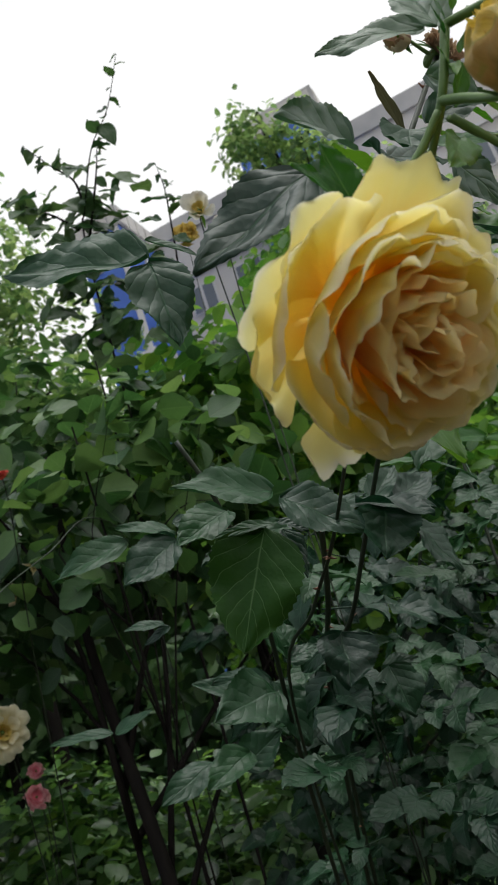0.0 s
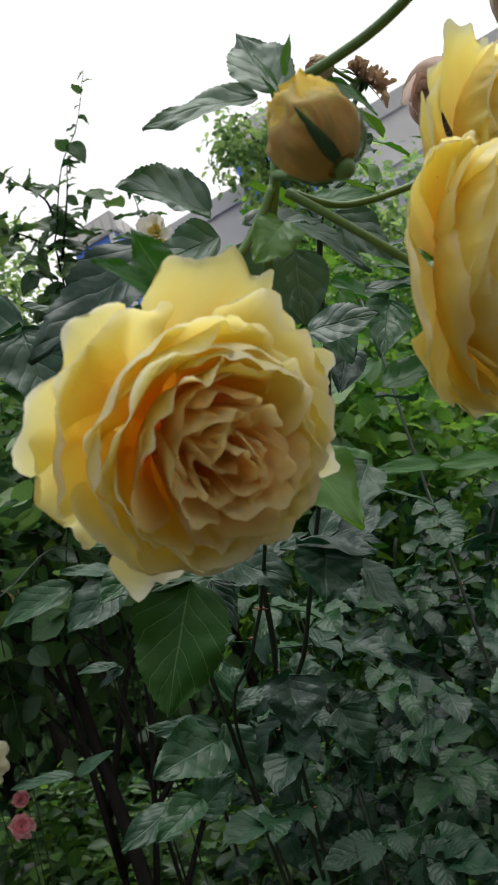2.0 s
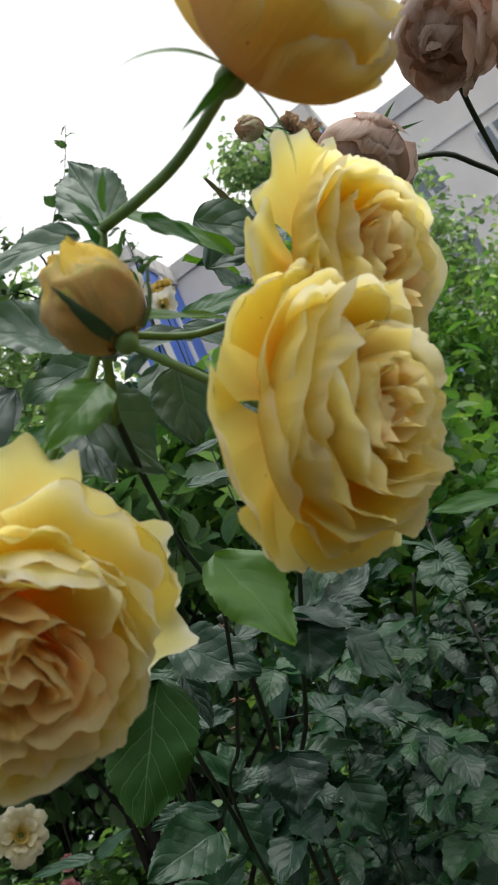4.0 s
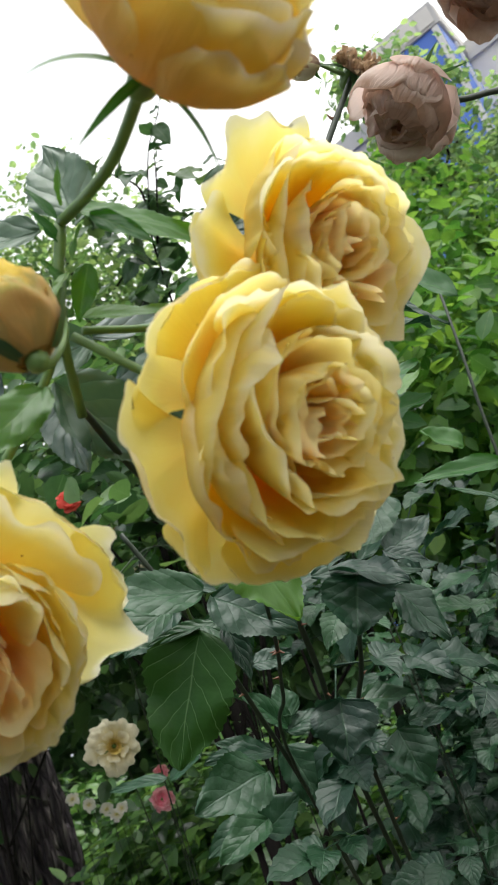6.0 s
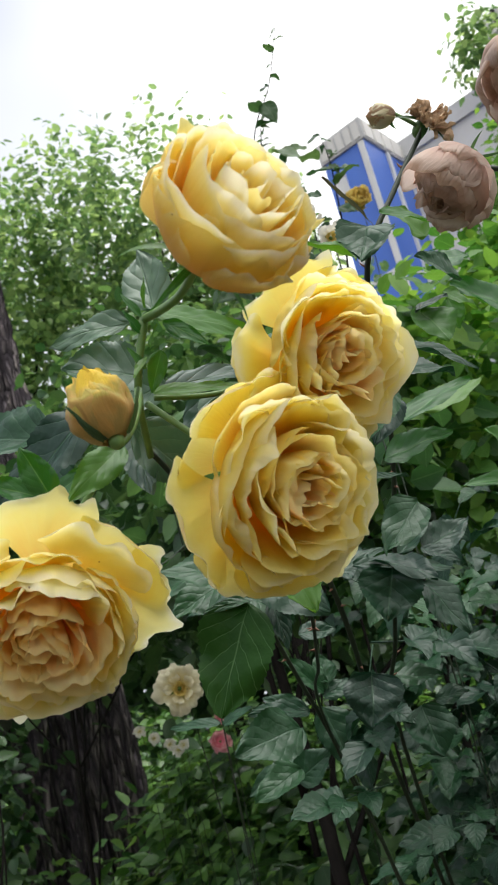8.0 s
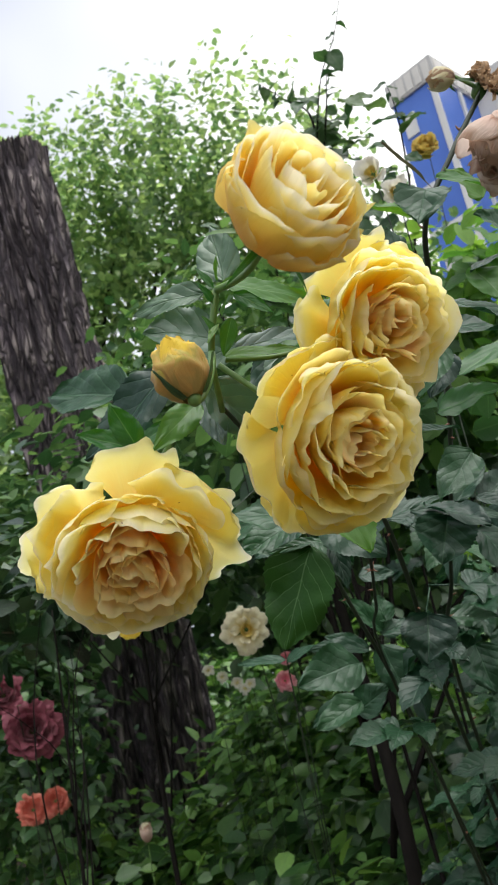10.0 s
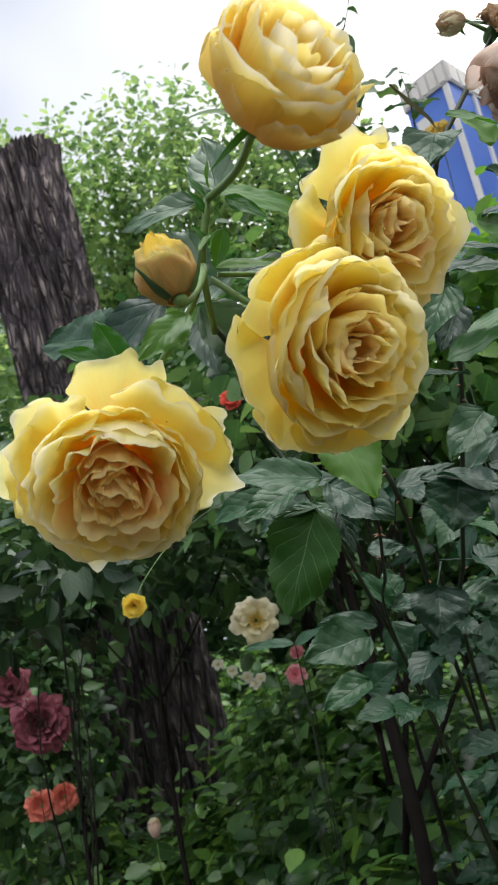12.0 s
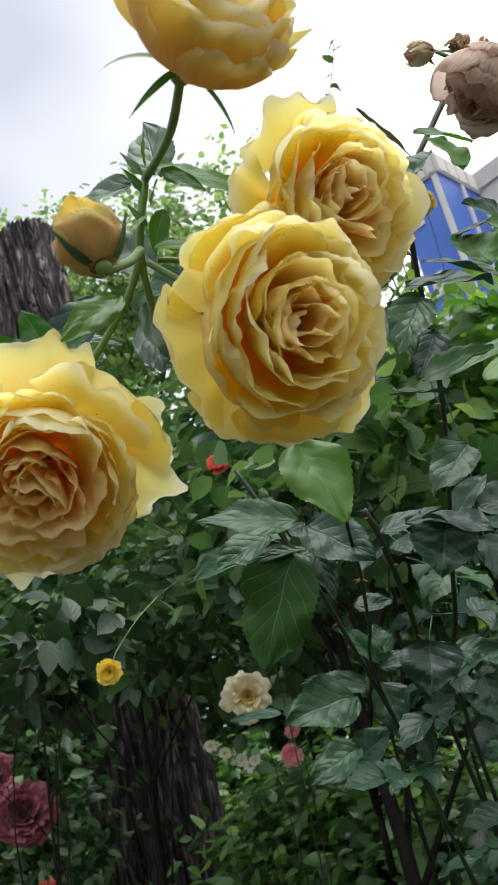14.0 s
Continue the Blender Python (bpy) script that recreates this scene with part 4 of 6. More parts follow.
def full_rose(name, heart, facing, radius, profile, count, mats, splits, label, seed=1, waist=1.1, stem=None, stem_r=0.002, stem_mat=None, sepals=5, sepal_len=0.026, up=(0, 0, 1), quarters=(), loose=1.0, spin=0.0, group="yellow roses on the bush", category="rose", sepal_mat=None):
    """A full bloom whose petals wind inwards on a spiral; quarters are whorls set beside the axis."""
    rng = random.Random(seed)
    facing = Vector(facing).normalized()
    base = Vector(heart) - facing * radius * profile[-1][2]
    t = thing(name, base, label, category, group)
    m = Matrix.Translation(base) @ frame_from(facing, up).to_4x4()
    for k in range(count):
        s = k / (count - 1)
        rho, h, half, lip, ruffle = keyed(profile, s)
        rho *= 1 + rng.uniform(-0.10, 0.08) * loose
        h *= 1 + rng.uniform(-0.09, 0.09) * loose
        fold = rng.choice((0, 0, 0, 0, -0.22, 0.2)) * (1 if s > 0.3 else 0.3) * loose
        off = Vector((0, 0, 0))
        if quarters and s > 0.55:
            c = quarters[k % len(quarters)]
            grow = min(1.0, (s - 0.55) / 0.15)
            off = Vector((c[0], c[1], 0)) * radius * grow
            rho *= 1 - 0.12 * grow
            half = min(95, half * (1 + 0.3 * grow))
        v, f, uv = ruffled_petal(rho, h, half * rng.uniform(0.85, 1.15), lip * rng.uniform(-0.3, 2.1), ruffle * rng.uniform(0.7, 1.3), fold, rng, waist, 14 if rho > 0.45 else 9)
        ob = mesh_object("petal", v, f, mats[sum(s > x for x in splits)], uv)
        turn = spin + k * 2.39996 + rng.uniform(-0.25, 0.25) * loose
        tilt = rng.uniform(-0.08, 0.08) * loose
        ob.matrix_world = m @ Matrix.Translation(off) @ Matrix.Rotation(turn, 4, "Z") @ Matrix.Rotation(tilt, 4, "Y") @ Matrix.Scale(radius, 4)
        adopt(ob, t)
    bm = bmesh.new()
    bmesh.ops.create_uvsphere(bm, u_segments=14, v_segments=9, radius=1)
    for v in bm.verts:
        v.co = (v.co.x * radius * 0.16, v.co.y * radius * 0.16, v.co.z * radius * 0.20 - radius * 0.10)
    for f in bm.faces:
        f.smooth = True
    ob = part("calyx", bm, STEM_GREEN)
    ob.matrix_world = m
    adopt(ob, t)
    for i in range(sepals):
        v, f, uv = sepal_data(sepal_len * rng.uniform(0.8, 1.15), sepal_len * 0.055, rng.uniform(0.3, 1.3), seed + i)
        ob = mesh_object("sepal", v, f, sepal_mat or YOUNG_LEAF, uv)
        ob.matrix_world = m @ Matrix.Rotation(2 * math.pi * i / max(1, sepals) + 0.3 + rng.uniform(-.2, .2), 4, "Z") @ Matrix.Translation((radius * 0.10, 0, -radius * 0.02))
        adopt(ob, t)
    if stem:
        adopt(tube("stem", [tuple(base - facing * radius * 0.12)] + stem, stem_r * 0.9, stem_r, stem_mat or STEM_GREEN, sides=8, steps=7), t)
    return t


def globe(name, base, axis, radius, height, count, mat, label, category, seed=5, crumple=0.0, closing=0.9, sepals=5, sepal_h=0.6, sepal_w=0.17, inner=None, stem=None, stem_r=0.0022, stem_mat=None, group="", up=(0, -1, 0)):
    """A closed bud or a wilted ball: petals wrapped round each other, sepals, calyx and stem."""
    t = thing(name, base, label, category, group)
    m = Matrix.Translation(base) @ frame_from(axis, up).to_4x4()
    rng = random.Random(seed)
    for k in range(count):
        verts, uvs = [], []
        nu, nv = 8, 12
        grow = 1 - (0.30 if crumple < 1 else 0.72) * k / count
        ph, tl = rng.uniform(0, 6), rng.uniform(-0.08, 0.08)
        reach = rng.uniform(0.86, 1.0)
        for i in range(nv + 1):
            s = i / nv
            for j in range(-nu, nu + 1):
                u = j / nu
                a = radians(85) * u * (0.4 + 0.6 * math.sin(math.pi * min(1, s * 0.85 + 0.12)) ** 0.6)
                q = s * reach * (1 - 0.10 * abs(u) ** 2.5 + 0.035 * math.sin(4 * u + ph))
                r = radius * grow * max(0.02, math.sin(math.pi * min(1.0, 0.05 + closing * q) ** 0.92)) ** 0.62 + radius * 0.05 * u
                rim = max(0.0, s - 0.8) / 0.2
                r += radius * (0.05 + 0.05 * crumple) * rim * rim * (0.6 + math.sin(5 * u + ph))
                p = Vector((r * math.cos(a), r * math.sin(a), height * q * (1 + 0.05 * (k / count))))
                if crumple:
                    w = noise.noise_vector(p * (1.9 / radius) + Vector((k * 3.1, ph, 0)))
                    p += w * radius * 0.13 * crumple * min(1.0, s * 2)
                    p += p.normalized() * radius * 0.05 * crumple * math.sin(11 * u + 5 * s + ph) * s
                verts.append(p)
                uvs.append((0.5 + 0.5 * u, s))
        w = 2 * nu + 1
        faces = [(i * w + j, i * w + j + 1, (i + 1) * w + j + 1, (i + 1) * w + j) for i in range(nv) for j in range(w - 1)]
        ob = mesh_object("petal", verts, faces, inner if inner and k > count * 0.8 else mat, uvs)
        ob.matrix_world = m @ Matrix.Rotation(k * 2.4 + rng.uniform(-.3, .3), 4, "Z") @ Matrix.Rotation(tl, 4, "X")
        adopt(ob, t)
    for k in range(sepals):
        verts, uvs = [], []
        for i in range(11):
            s = i / 10
            w = radius * sepal_w * 1.3 * (1 - s) ** 0.8 * min(1.0, 0.5 + 3 * s) + 0.0002
            r = radius * 1.06 * math.sin(math.pi * (0.06 + 0.9 * sepal_h * s)) ** 0.6 + radius * 0.5 * max(0, s - 0.72)
            for j in (-1, 0, 1):
                verts.append((r + (0.0006 if j == 0 else -0.0006), j * w, height * sepal_h * s - 0.0008))
                uvs.append((0.5 + 0.5 * j, s))
        faces = [(i * 3 + j, i * 3 + j + 1, i * 3 + j + 4, i * 3 + j + 3) for i in range(10) for j in range(2)]
        ob = mesh_object("sepal", verts, faces, VINE_LEAF, uvs)
        ob.matrix_world = m @ Matrix.Rotation(k * 2 * math.pi / sepals + 1.1, 4, "Z")
        adopt(ob, t)
    bm = bmesh.new()
    bmesh.ops.create_uvsphere(bm, u_segments=12, v_segments=8, radius=radius * 0.24)
    for f in bm.faces:
        f.smooth = True
    ob = part("calyx", bm, STEM_GREEN)
    ob.matrix_world = m @ Matrix.Translation((0, 0, -0.001))
    adopt(ob, t)
    if stem:
        adopt(tube("stem", [tuple(Vector(base))] + stem, stem_r * 0.9, stem_r, stem_mat or STEM_GREEN, steps=7), t)
    return t


UP9 = (0.293, -0.203, 0.934)
FA = (0.32, -0.64, -0.70)
FB = (0.68, -0.58, -0.45)
FC = (0.66, -0.60, -0.46)
FD = (0.75, -0.64, 0.14)
# share of the spiral, radius, height, half width in degrees, roll of the rim, ruffle
DOMED = [(0.0, 1.22, 0.20, 34, 0.06, 1.0), (0.16, 1.12, 0.36, 38, 0.08, 1.0), (0.20, 1.00, 0.60, 44, 0.05, 0.9), (0.40, 0.86, 0.82, 48, 0.08, 0.8), (0.58, 0.64, 0.95, 50, 0.08, 0.8), (0.78, 0.42, 1.00, 56, 0.05, 0.7), (1.0, 0.16, 0.96, 90, 0.0, 0.6)]
CUPPED = [(0.0, 1.06, 0.92, 30, 0.34, 1.8), (0.12, 1.03, 1.06, 42, 0.24, 1.3), (0.22, 1.00, 1.22, 58, 0.10, 0.7), (0.36, 0.94, 1.36, 60, 0.09, 0.5), (0.58, 0.70, 1.54, 56, 0.10, 0.5), (0.80, 0.42, 1.62, 58, 0.06, 0.5), (1.0, 0.14, 1.58, 90, 0.0, 0.5)]
WILTED = [(0.0, 0.98, 0.90, 50, -0.05, 1.2), (0.2, 1.0, 1.35, 66, -0.40, 1.3), (0.5, 0.86, 1.62, 76, -0.55, 1.1), (0.8, 0.60, 1.66, 84, -0.42, 1.0), (1.0, 0.25, 1.62, 95, -0.12, 0.9)]

NODE = (0.141, 0.272, 1.153)
full_rose("yellow_rose", (0.0905, 0.2415, 1.0425), FA, 0.0412, DOMED, 48, (PALE_YELLOW, PEACH_HEART), (0.62,), "large nodding pale yellow rose with a peach quartered heart", seed=6, spin=0.5, stem=[(0.094, 0.275, 1.100), (0.110, 0.282, 1.122), (0.128, 0.279, 1.138), (0.139, 0.274, 1.150)], stem_r=0.0018, up=UP9, quarters=((0.14, 0.04), (-0.08, 0.13), (-0.09, -0.12), (0.05, -0.02)))
full_rose("yellow_rose", (0.2130, 0.2550, 1.0790), FB, 0.0400, DOMED, 54, (GOLD_YELLOW, GOLD_HEART, PEACH_HEART), (0.6, 0.85), "full golden yellow rose with an orange heart and ruffled rim", seed=9, spin=-1.45, stem=[(0.170, 0.278, 1.115), (0.155, 0.275, 1.132), (0.143, 0.274, 1.146)], stem_r=0.0017, up=UP9, quarters=((0.06, 0.10), (0.02, -0.12), (-0.03, 0.0)))
full_rose("yellow_rose", (0.2405, 0.2710, 1.1330), FC, 0.0355, DOMED, 48, (GOLD_YELLOW, GOLD_HEART, PEACH_HEART), (0.6, 0.8), "golden yellow rose leaning behind another, its heart open", seed=18, spin=-1.2, stem=[(0.200, 0.300, 1.150), (0.170, 0.300, 1.150), (0.145, 0.280, 1.150)], stem_r=0.0015, up=UP9, quarters=((0.14, -0.08), (-0.12, 0.08), (0.0, 0.12)), loose=1.0)
full_rose("yellow_rose", (0.2345, 0.1735, 1.1700), FD, 0.0270, CUPPED, 32, (AMBER_PETAL, AMBER_PETAL), (0.35,), "upright half-open yellow rose with a deep amber cup", seed=22, stem=[(0.184, 0.228, 1.168), (0.170, 0.246, 1.174), (0.153, 0.266, 1.183)], stem_r=0.0020, sepal_len=0.034, up=UP9, waist=1.22, loose=0.45)


globe("rose_bud", (0.1472, 0.2194, 1.1133), (-0.24, 0.02, 1.0), 0.0142, 0.0315, 9, BUD_PETAL, "plump mottled amber rose bud with a yellow tip", "rose bud", 5, 1.6, 0.95, 3, 0.50, 0.13, LEMON_PETAL, [(0.1478, 0.2221, 1.1123), (0.1485, 0.2311, 1.1187), (0.1462, 0.2487, 1.1321), (0.1442, 0.2614, 1.1438), NODE], 0.0021)

# faded and dried blooms above
FADED_FACE = (-0.72, -0.22, -0.66)
full_rose("faded_rose", (0.3035, 0.4625, 1.2935), FADED_FACE, 0.0290, WILTED, 22, (FADED_PETAL, FADED_PETAL), (0.5,), "wilted dusty pink rose with crumpled closed petals", seed=31, waist=1.24, stem=[(0.342, 0.500, 1.335), (0.367, 0.531, 1.340), (0.432, 0.586, 1.355), (0.50, 0.66, 1.30), (0.56, 0.8, 1.0), (0.58, 0.95, 0.5), (0.55, 1.05, 0.0)], stem_r=0.0024, stem_mat=CANE_DARK, group="faded roses", sepal_mat=VINE_LEAF, loose=1.2)
full_rose("faded_rose", (0.3610, 0.4120, 1.3130), FADED_FACE, 0.0320, WILTED, 22, (FADED_PETAL, FADED_PETAL), (0.5,), "drooping faded pink rose with papery creased petals", seed=35, waist=1.24, stem=[(0.395, 0.450, 1.372), (0.412, 0.480, 1.390), (0.440, 0.55, 1.375), (0.47, 0.62, 1.33)], stem_r=0.0022, stem_mat=CANE_DARK, group="faded roses", sepal_mat=VINE_LEAF, loose=1.2)


def build_dead_head():
    c = Vector((0.330, 0.608, 1.455))
    t = thing("dried_rose", c, "dried brown rose head with shrivelled petals and sepals", "dead flower")
    rng = random.Random(8)
    m0 = Matrix.Translation(c) @ frame_from((0.65, -0.55, 0.30)).to_4x4()
    for k in range(22):
        v, f, uv = petal_data(rng.uniform(0.3, 0.85), rng.uniform(0.15, 0.65), rng.uniform(22, 40), rng.uniform(-0.3, 0.3), rng, 1.1, 3.2)
        ob = mesh_object("petal", v, f, DRY_PETAL, uv)
        ob.matrix_world = m0 @ Matrix.Rotation(k * 2.4, 4, "Z") @ Matrix.Scale(0.028, 4)
        adopt(ob, t)
    for k in range(5):
        v, f, uv = sepal_data(0.034, 0.004, rng.uniform(0.2, 1.2), k)
        ob = mesh_object("sepal", v, f, VINE_LEAF, uv)
        ob.matrix_world = m0 @ Matrix.Rotation(k * 1.256 + 0.4, 4, "Z")
        adopt(ob, t)
    bm = bmesh.new()
    bmesh.ops.create_uvsphere(bm, u_segments=12, v_segments=8, radius=0.0065)
    for v in bm.verts:
        v.co.z *= 1.5
    ob = part("calyx", bm, STEM_GREEN)
    ob.matrix_world = m0 @ Matrix.Translation((0, 0, -0.006))
    adopt(ob, t)
    # the pale withered bud beside it
    c2 = Vector((0.308, 0.602, 1.470))
    d = thing("dried_bud", c2, "small withered beige bud with curled green sepals", "dead flower")
    m1 = Matrix.Translation(c2) @ frame_from((-0.8, -0.4, -0.1)).to_4x4()
    for k in range(6):
        v, f, uv = petal_data(0.5, 1.4, 52, -0.1, rng, 1.5, 1.6)
        ob = mesh_object("petal", v, f, DRY_PETAL if k % 2 else CREAM_PETAL, uv)
        ob.matrix_world = m1 @ Matrix.Rotation(k * 2.4, 4, "Z") @ Matrix.Scale(0.018, 4)
        adopt(ob, d)
    for k in range(4):
        v, f, uv = sepal_data(0.02, 0.004, 0.5 + 0.4 * k, k)
        ob = mesh_object("sepal", v, f, YOUNG_LEAF, uv)
        ob.matrix_world = m1 @ Matrix.Rotation(k * 1.6, 4, "Z") @ Matrix.Rotation(-1.2, 4, "Y")
        adopt(ob, d)
    adopt(tube("stem", [c2, (0.318, 0.606, 1.460), (0.327, 0.608, 1.449)], 0.0016, 0.002, STEM_GREEN), d)


build_dead_head()

# ---- the rose bush: canes and single leaves ----
rose_bush = thing("rose_bush", (0.15, 1.05, 0.0), "tall rose bush with dark glossy toothed leaves", "rose bush")


def cane(points, r0, r1, mat, thorns=0, seed=0):
    ob = tube("cane", points, r0, min(r1, 0.0026), mat, sides=9, steps=6, knobs=0.05, seed=seed)
    adopt(ob, rose_bush)
    rng = random.Random(seed)
    path = smooth_path(points, 6)
    for k in range(thorns):
        i = rng.randrange(2, len(path) - 2)
        d = (path[i + 1] - path[i]).normalized()
        side = d.cross(Vector((rng.uniform(-1, 1), rng.uniform(-1, 1), rng.uniform(-1, 1)))).normalized()
        base = path[i] + side * r0 * 0.7
        v, f = tube_data([base, base + side * 0.003 - d * 0.0006, base + side * 0.0062 - d * 0.0026], 0.0016, 0.00015, 6, 2)
        th = mesh_object("thorn", v, f, THORN_RED)
        th.parent = ob


cane([(0.153, 0.266, 1.1836), NODE, (0.130, 0.300, 1.130)], 0.0020, 0.0018, STEM_GREEN, 0, 1)
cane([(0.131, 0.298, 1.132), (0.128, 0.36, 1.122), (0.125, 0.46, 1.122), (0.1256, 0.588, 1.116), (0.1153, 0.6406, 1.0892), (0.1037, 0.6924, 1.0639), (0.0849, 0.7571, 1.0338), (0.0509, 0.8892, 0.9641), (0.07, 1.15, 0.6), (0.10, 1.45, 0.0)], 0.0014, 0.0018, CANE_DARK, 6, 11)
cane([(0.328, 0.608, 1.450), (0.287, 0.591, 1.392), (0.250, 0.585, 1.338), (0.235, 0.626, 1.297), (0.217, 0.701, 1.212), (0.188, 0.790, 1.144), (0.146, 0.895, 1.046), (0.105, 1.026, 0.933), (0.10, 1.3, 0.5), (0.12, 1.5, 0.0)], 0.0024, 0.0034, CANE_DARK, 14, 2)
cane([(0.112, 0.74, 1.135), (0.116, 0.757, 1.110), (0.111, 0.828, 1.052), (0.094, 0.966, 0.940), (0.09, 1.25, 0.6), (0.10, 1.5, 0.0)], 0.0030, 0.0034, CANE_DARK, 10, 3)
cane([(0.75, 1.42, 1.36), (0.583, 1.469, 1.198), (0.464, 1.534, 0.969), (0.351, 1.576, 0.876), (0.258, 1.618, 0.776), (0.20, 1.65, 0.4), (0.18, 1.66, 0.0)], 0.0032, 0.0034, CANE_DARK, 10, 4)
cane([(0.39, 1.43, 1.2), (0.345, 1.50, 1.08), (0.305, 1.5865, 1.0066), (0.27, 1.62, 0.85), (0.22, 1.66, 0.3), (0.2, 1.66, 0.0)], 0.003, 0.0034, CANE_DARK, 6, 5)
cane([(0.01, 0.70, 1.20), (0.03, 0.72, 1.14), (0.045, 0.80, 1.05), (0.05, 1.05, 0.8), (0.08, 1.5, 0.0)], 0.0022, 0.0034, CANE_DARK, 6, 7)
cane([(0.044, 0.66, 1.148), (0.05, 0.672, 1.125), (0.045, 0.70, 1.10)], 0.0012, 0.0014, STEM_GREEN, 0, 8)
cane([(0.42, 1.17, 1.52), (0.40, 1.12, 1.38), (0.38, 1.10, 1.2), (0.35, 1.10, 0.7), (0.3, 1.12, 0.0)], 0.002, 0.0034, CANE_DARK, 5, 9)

# leaves of the flowering stem
leaf(rose_bush, (0.145, 0.267, 1.185), (0.102, 0.273, 1.190), 0.018, (-0.10, -0.95, 0.05), LIT_STEM_LEAF, bend=0.12)
leaf(rose_bush, (0.155, 0.276, 1.191), (0.152, 0.284, 1.229), 0.025, (-0.07, -0.95, -0.10), LIT_STEM_LEAF, bend=0.08)
leaf(rose_bush, (0.123, 0.333, 1.187), (0.088, 0.311, 1.197), 0.036, (0.07, -1.00, -0.15), LIT_STEM_LEAF)
leaf(rose_bush, (0.097, 0.320, 1.170), (0.033, 0.317, 1.133), 0.040, (-0.19, -0.98, -0.16))
leaf(rose_bush, (0.020, 0.411, 1.205), (-0.060, 0.441, 1.234), 0.048, (0.12, -0.99, -0.03))
leaf(rose_bush, (0.019, 0.412, 1.203), (0.022, 0.408, 1.148), 0.036, (0.16, -0.99, -0.14))
leaf(rose_bush, (0.021, 0.417, 1.220), (0.048, 0.428, 1.208), 0.009, (0.22, -0.86, 0.33), LIT_STEM_LEAF)
leaf(rose_bush, (0.091, 0.269, 1.114), (0.085, 0.259, 1.139), 0.016, (0.18, -0.98, -0.22), YOUNG_LEAF)
leaf(rose_bush, (0.090, 0.269, 1.114), (0.069, 0.248, 1.125), 0.014, (0.31, -0.94, 0.02), YOUNG_LEAF)
leaf(rose_bush, (0.134, 0.257, 1.124), (0.116, 0.236, 1.101), 0.016, (0.53, -0.84, -0.25), YOUNG_LEAF)
leaf(rose_bush, (0.091, 0.269, 1.115), (0.114, 0.272, 1.125), 0.010, (0.54, -0.82, 0.05), YOUNG_LEAF)
leaf(rose_bush, (0.121, 0.310, 1.152), (0.135, 0.345, 1.122), 0.031, (0.41, -0.90, -0.23), LIT_STEM_LEAF)
leaf(rose_bush, (0.113, 0.329, 1.154), (0.119, 0.320, 1.118), 0.020, (0.09, -0.99, -0.19), LIT_STEM_LEAF)
leaf(rose_bush, (0.159, 0.258, 1.181), (0.193, 0.293, 1.171), 0.017, (0.38, -0.92, -0.03), YOUNG_LEAF)
leaf(rose_bush, (0.166, 0.252, 1.171), (0.181, 0.261, 1.158), 0.008, (0.35, -0.94, -0.17), YOUNG_LEAF)
leaf(rose_bush, (0.156, 0.272, 1.168), (0.146, 0.274, 1.151), 0.009, (0.53, -0.81, -0.38), YOUNG_LEAF)
leaf(rose_bush, (0.150, 0.266, 1.146), (0.182, 0.296, 1.148), 0.010, (0.40, -0.89, 0.09), YOUNG_LEAF)
leaf(rose_bush, (0.135, 0.329, 1.174), (0.175, 0.360, 1.183), 0.016, (0.40, -0.89, 0.09), LIT_STEM_LEAF)
leaf(rose_bush, (0.169, 0.355, 1.190), (0.210, 0.370, 1.197), 0.014, (0.18, -0.97, 0.01), YOUNG_LEAF)
leaf(rose_bush, (0.193, 0.400, 1.237), (0.232, 0.402, 1.250), 0.023, (0.08, -0.99, -0.24), LIT_STEM_LEAF)
leaf(rose_bush, (0.152, 0.380, 1.186), (0.153, 0.374, 1.143), 0.029, (0.13, -0.97, -0.34), LIT_STEM_LEAF)
leaf(rose_bush, (0.170, 0.391, 1.207), (0.207, 0.419, 1.181), 0.018, (0.16, -0.98, -0.05), LIT_STEM_LEAF)
leaf(rose_bush, (0.127, 0.359, 1.189), (0.091, 0.363, 1.188), 0.025, (-0.03, -0.98, -0.33), LIT_STEM_LEAF)
leaf(rose_bush, (0.159, 0.362, 1.173), (0.152, 0.375, 1.141), 0.028, (0.04, -0.96, -0.41), LIT_STEM_LEAF)
leaf(rose_bush, (0.136, 0.391, 1.189), (0.130, 0.393, 1.155), 0.025, (-0.23, -0.96, -0.30), LIT_STEM_LEAF)
leaf(rose_bush, (0.169, 0.448, 1.169), (0.207, 0.437, 1.161), 0.027, (0.02, -1.00, -0.20), LIT_STEM_LEAF)
leaf(rose_bush, (0.196, 0.382, 1.255), (0.229, 0.396, 1.237), 0.027, (-0.02, -0.99, -0.29), LIT_STEM_LEAF)
leaf(rose_bush, (0.194, 0.391, 1.204), (0.213, 0.400, 1.173), 0.023, (0.08, -0.98, -0.32), LIT_STEM_LEAF)
# pale stipules where the flower stalks part
for p, q in (((0.1525, 0.264, 1.1835), (0.147, 0.258, 1.195)), ((0.156, 0.262, 1.186), (0.161, 0.254, 1.196)), ((0.1505, 0.266, 1.176), (0.146, 0.258, 1.187)), ((0.150, 0.267, 1.165), (0.145, 0.260, 1.154)), ((0.153, 0.266, 1.168), (0.160, 0.262, 1.176)), ((0.148, 0.268, 1.160), (0.144, 0.262, 1.170))):
    leaf(rose_bush, p, q, 0.0045, (0.1, -0.9, 0.4), YOUNG_LEAF)
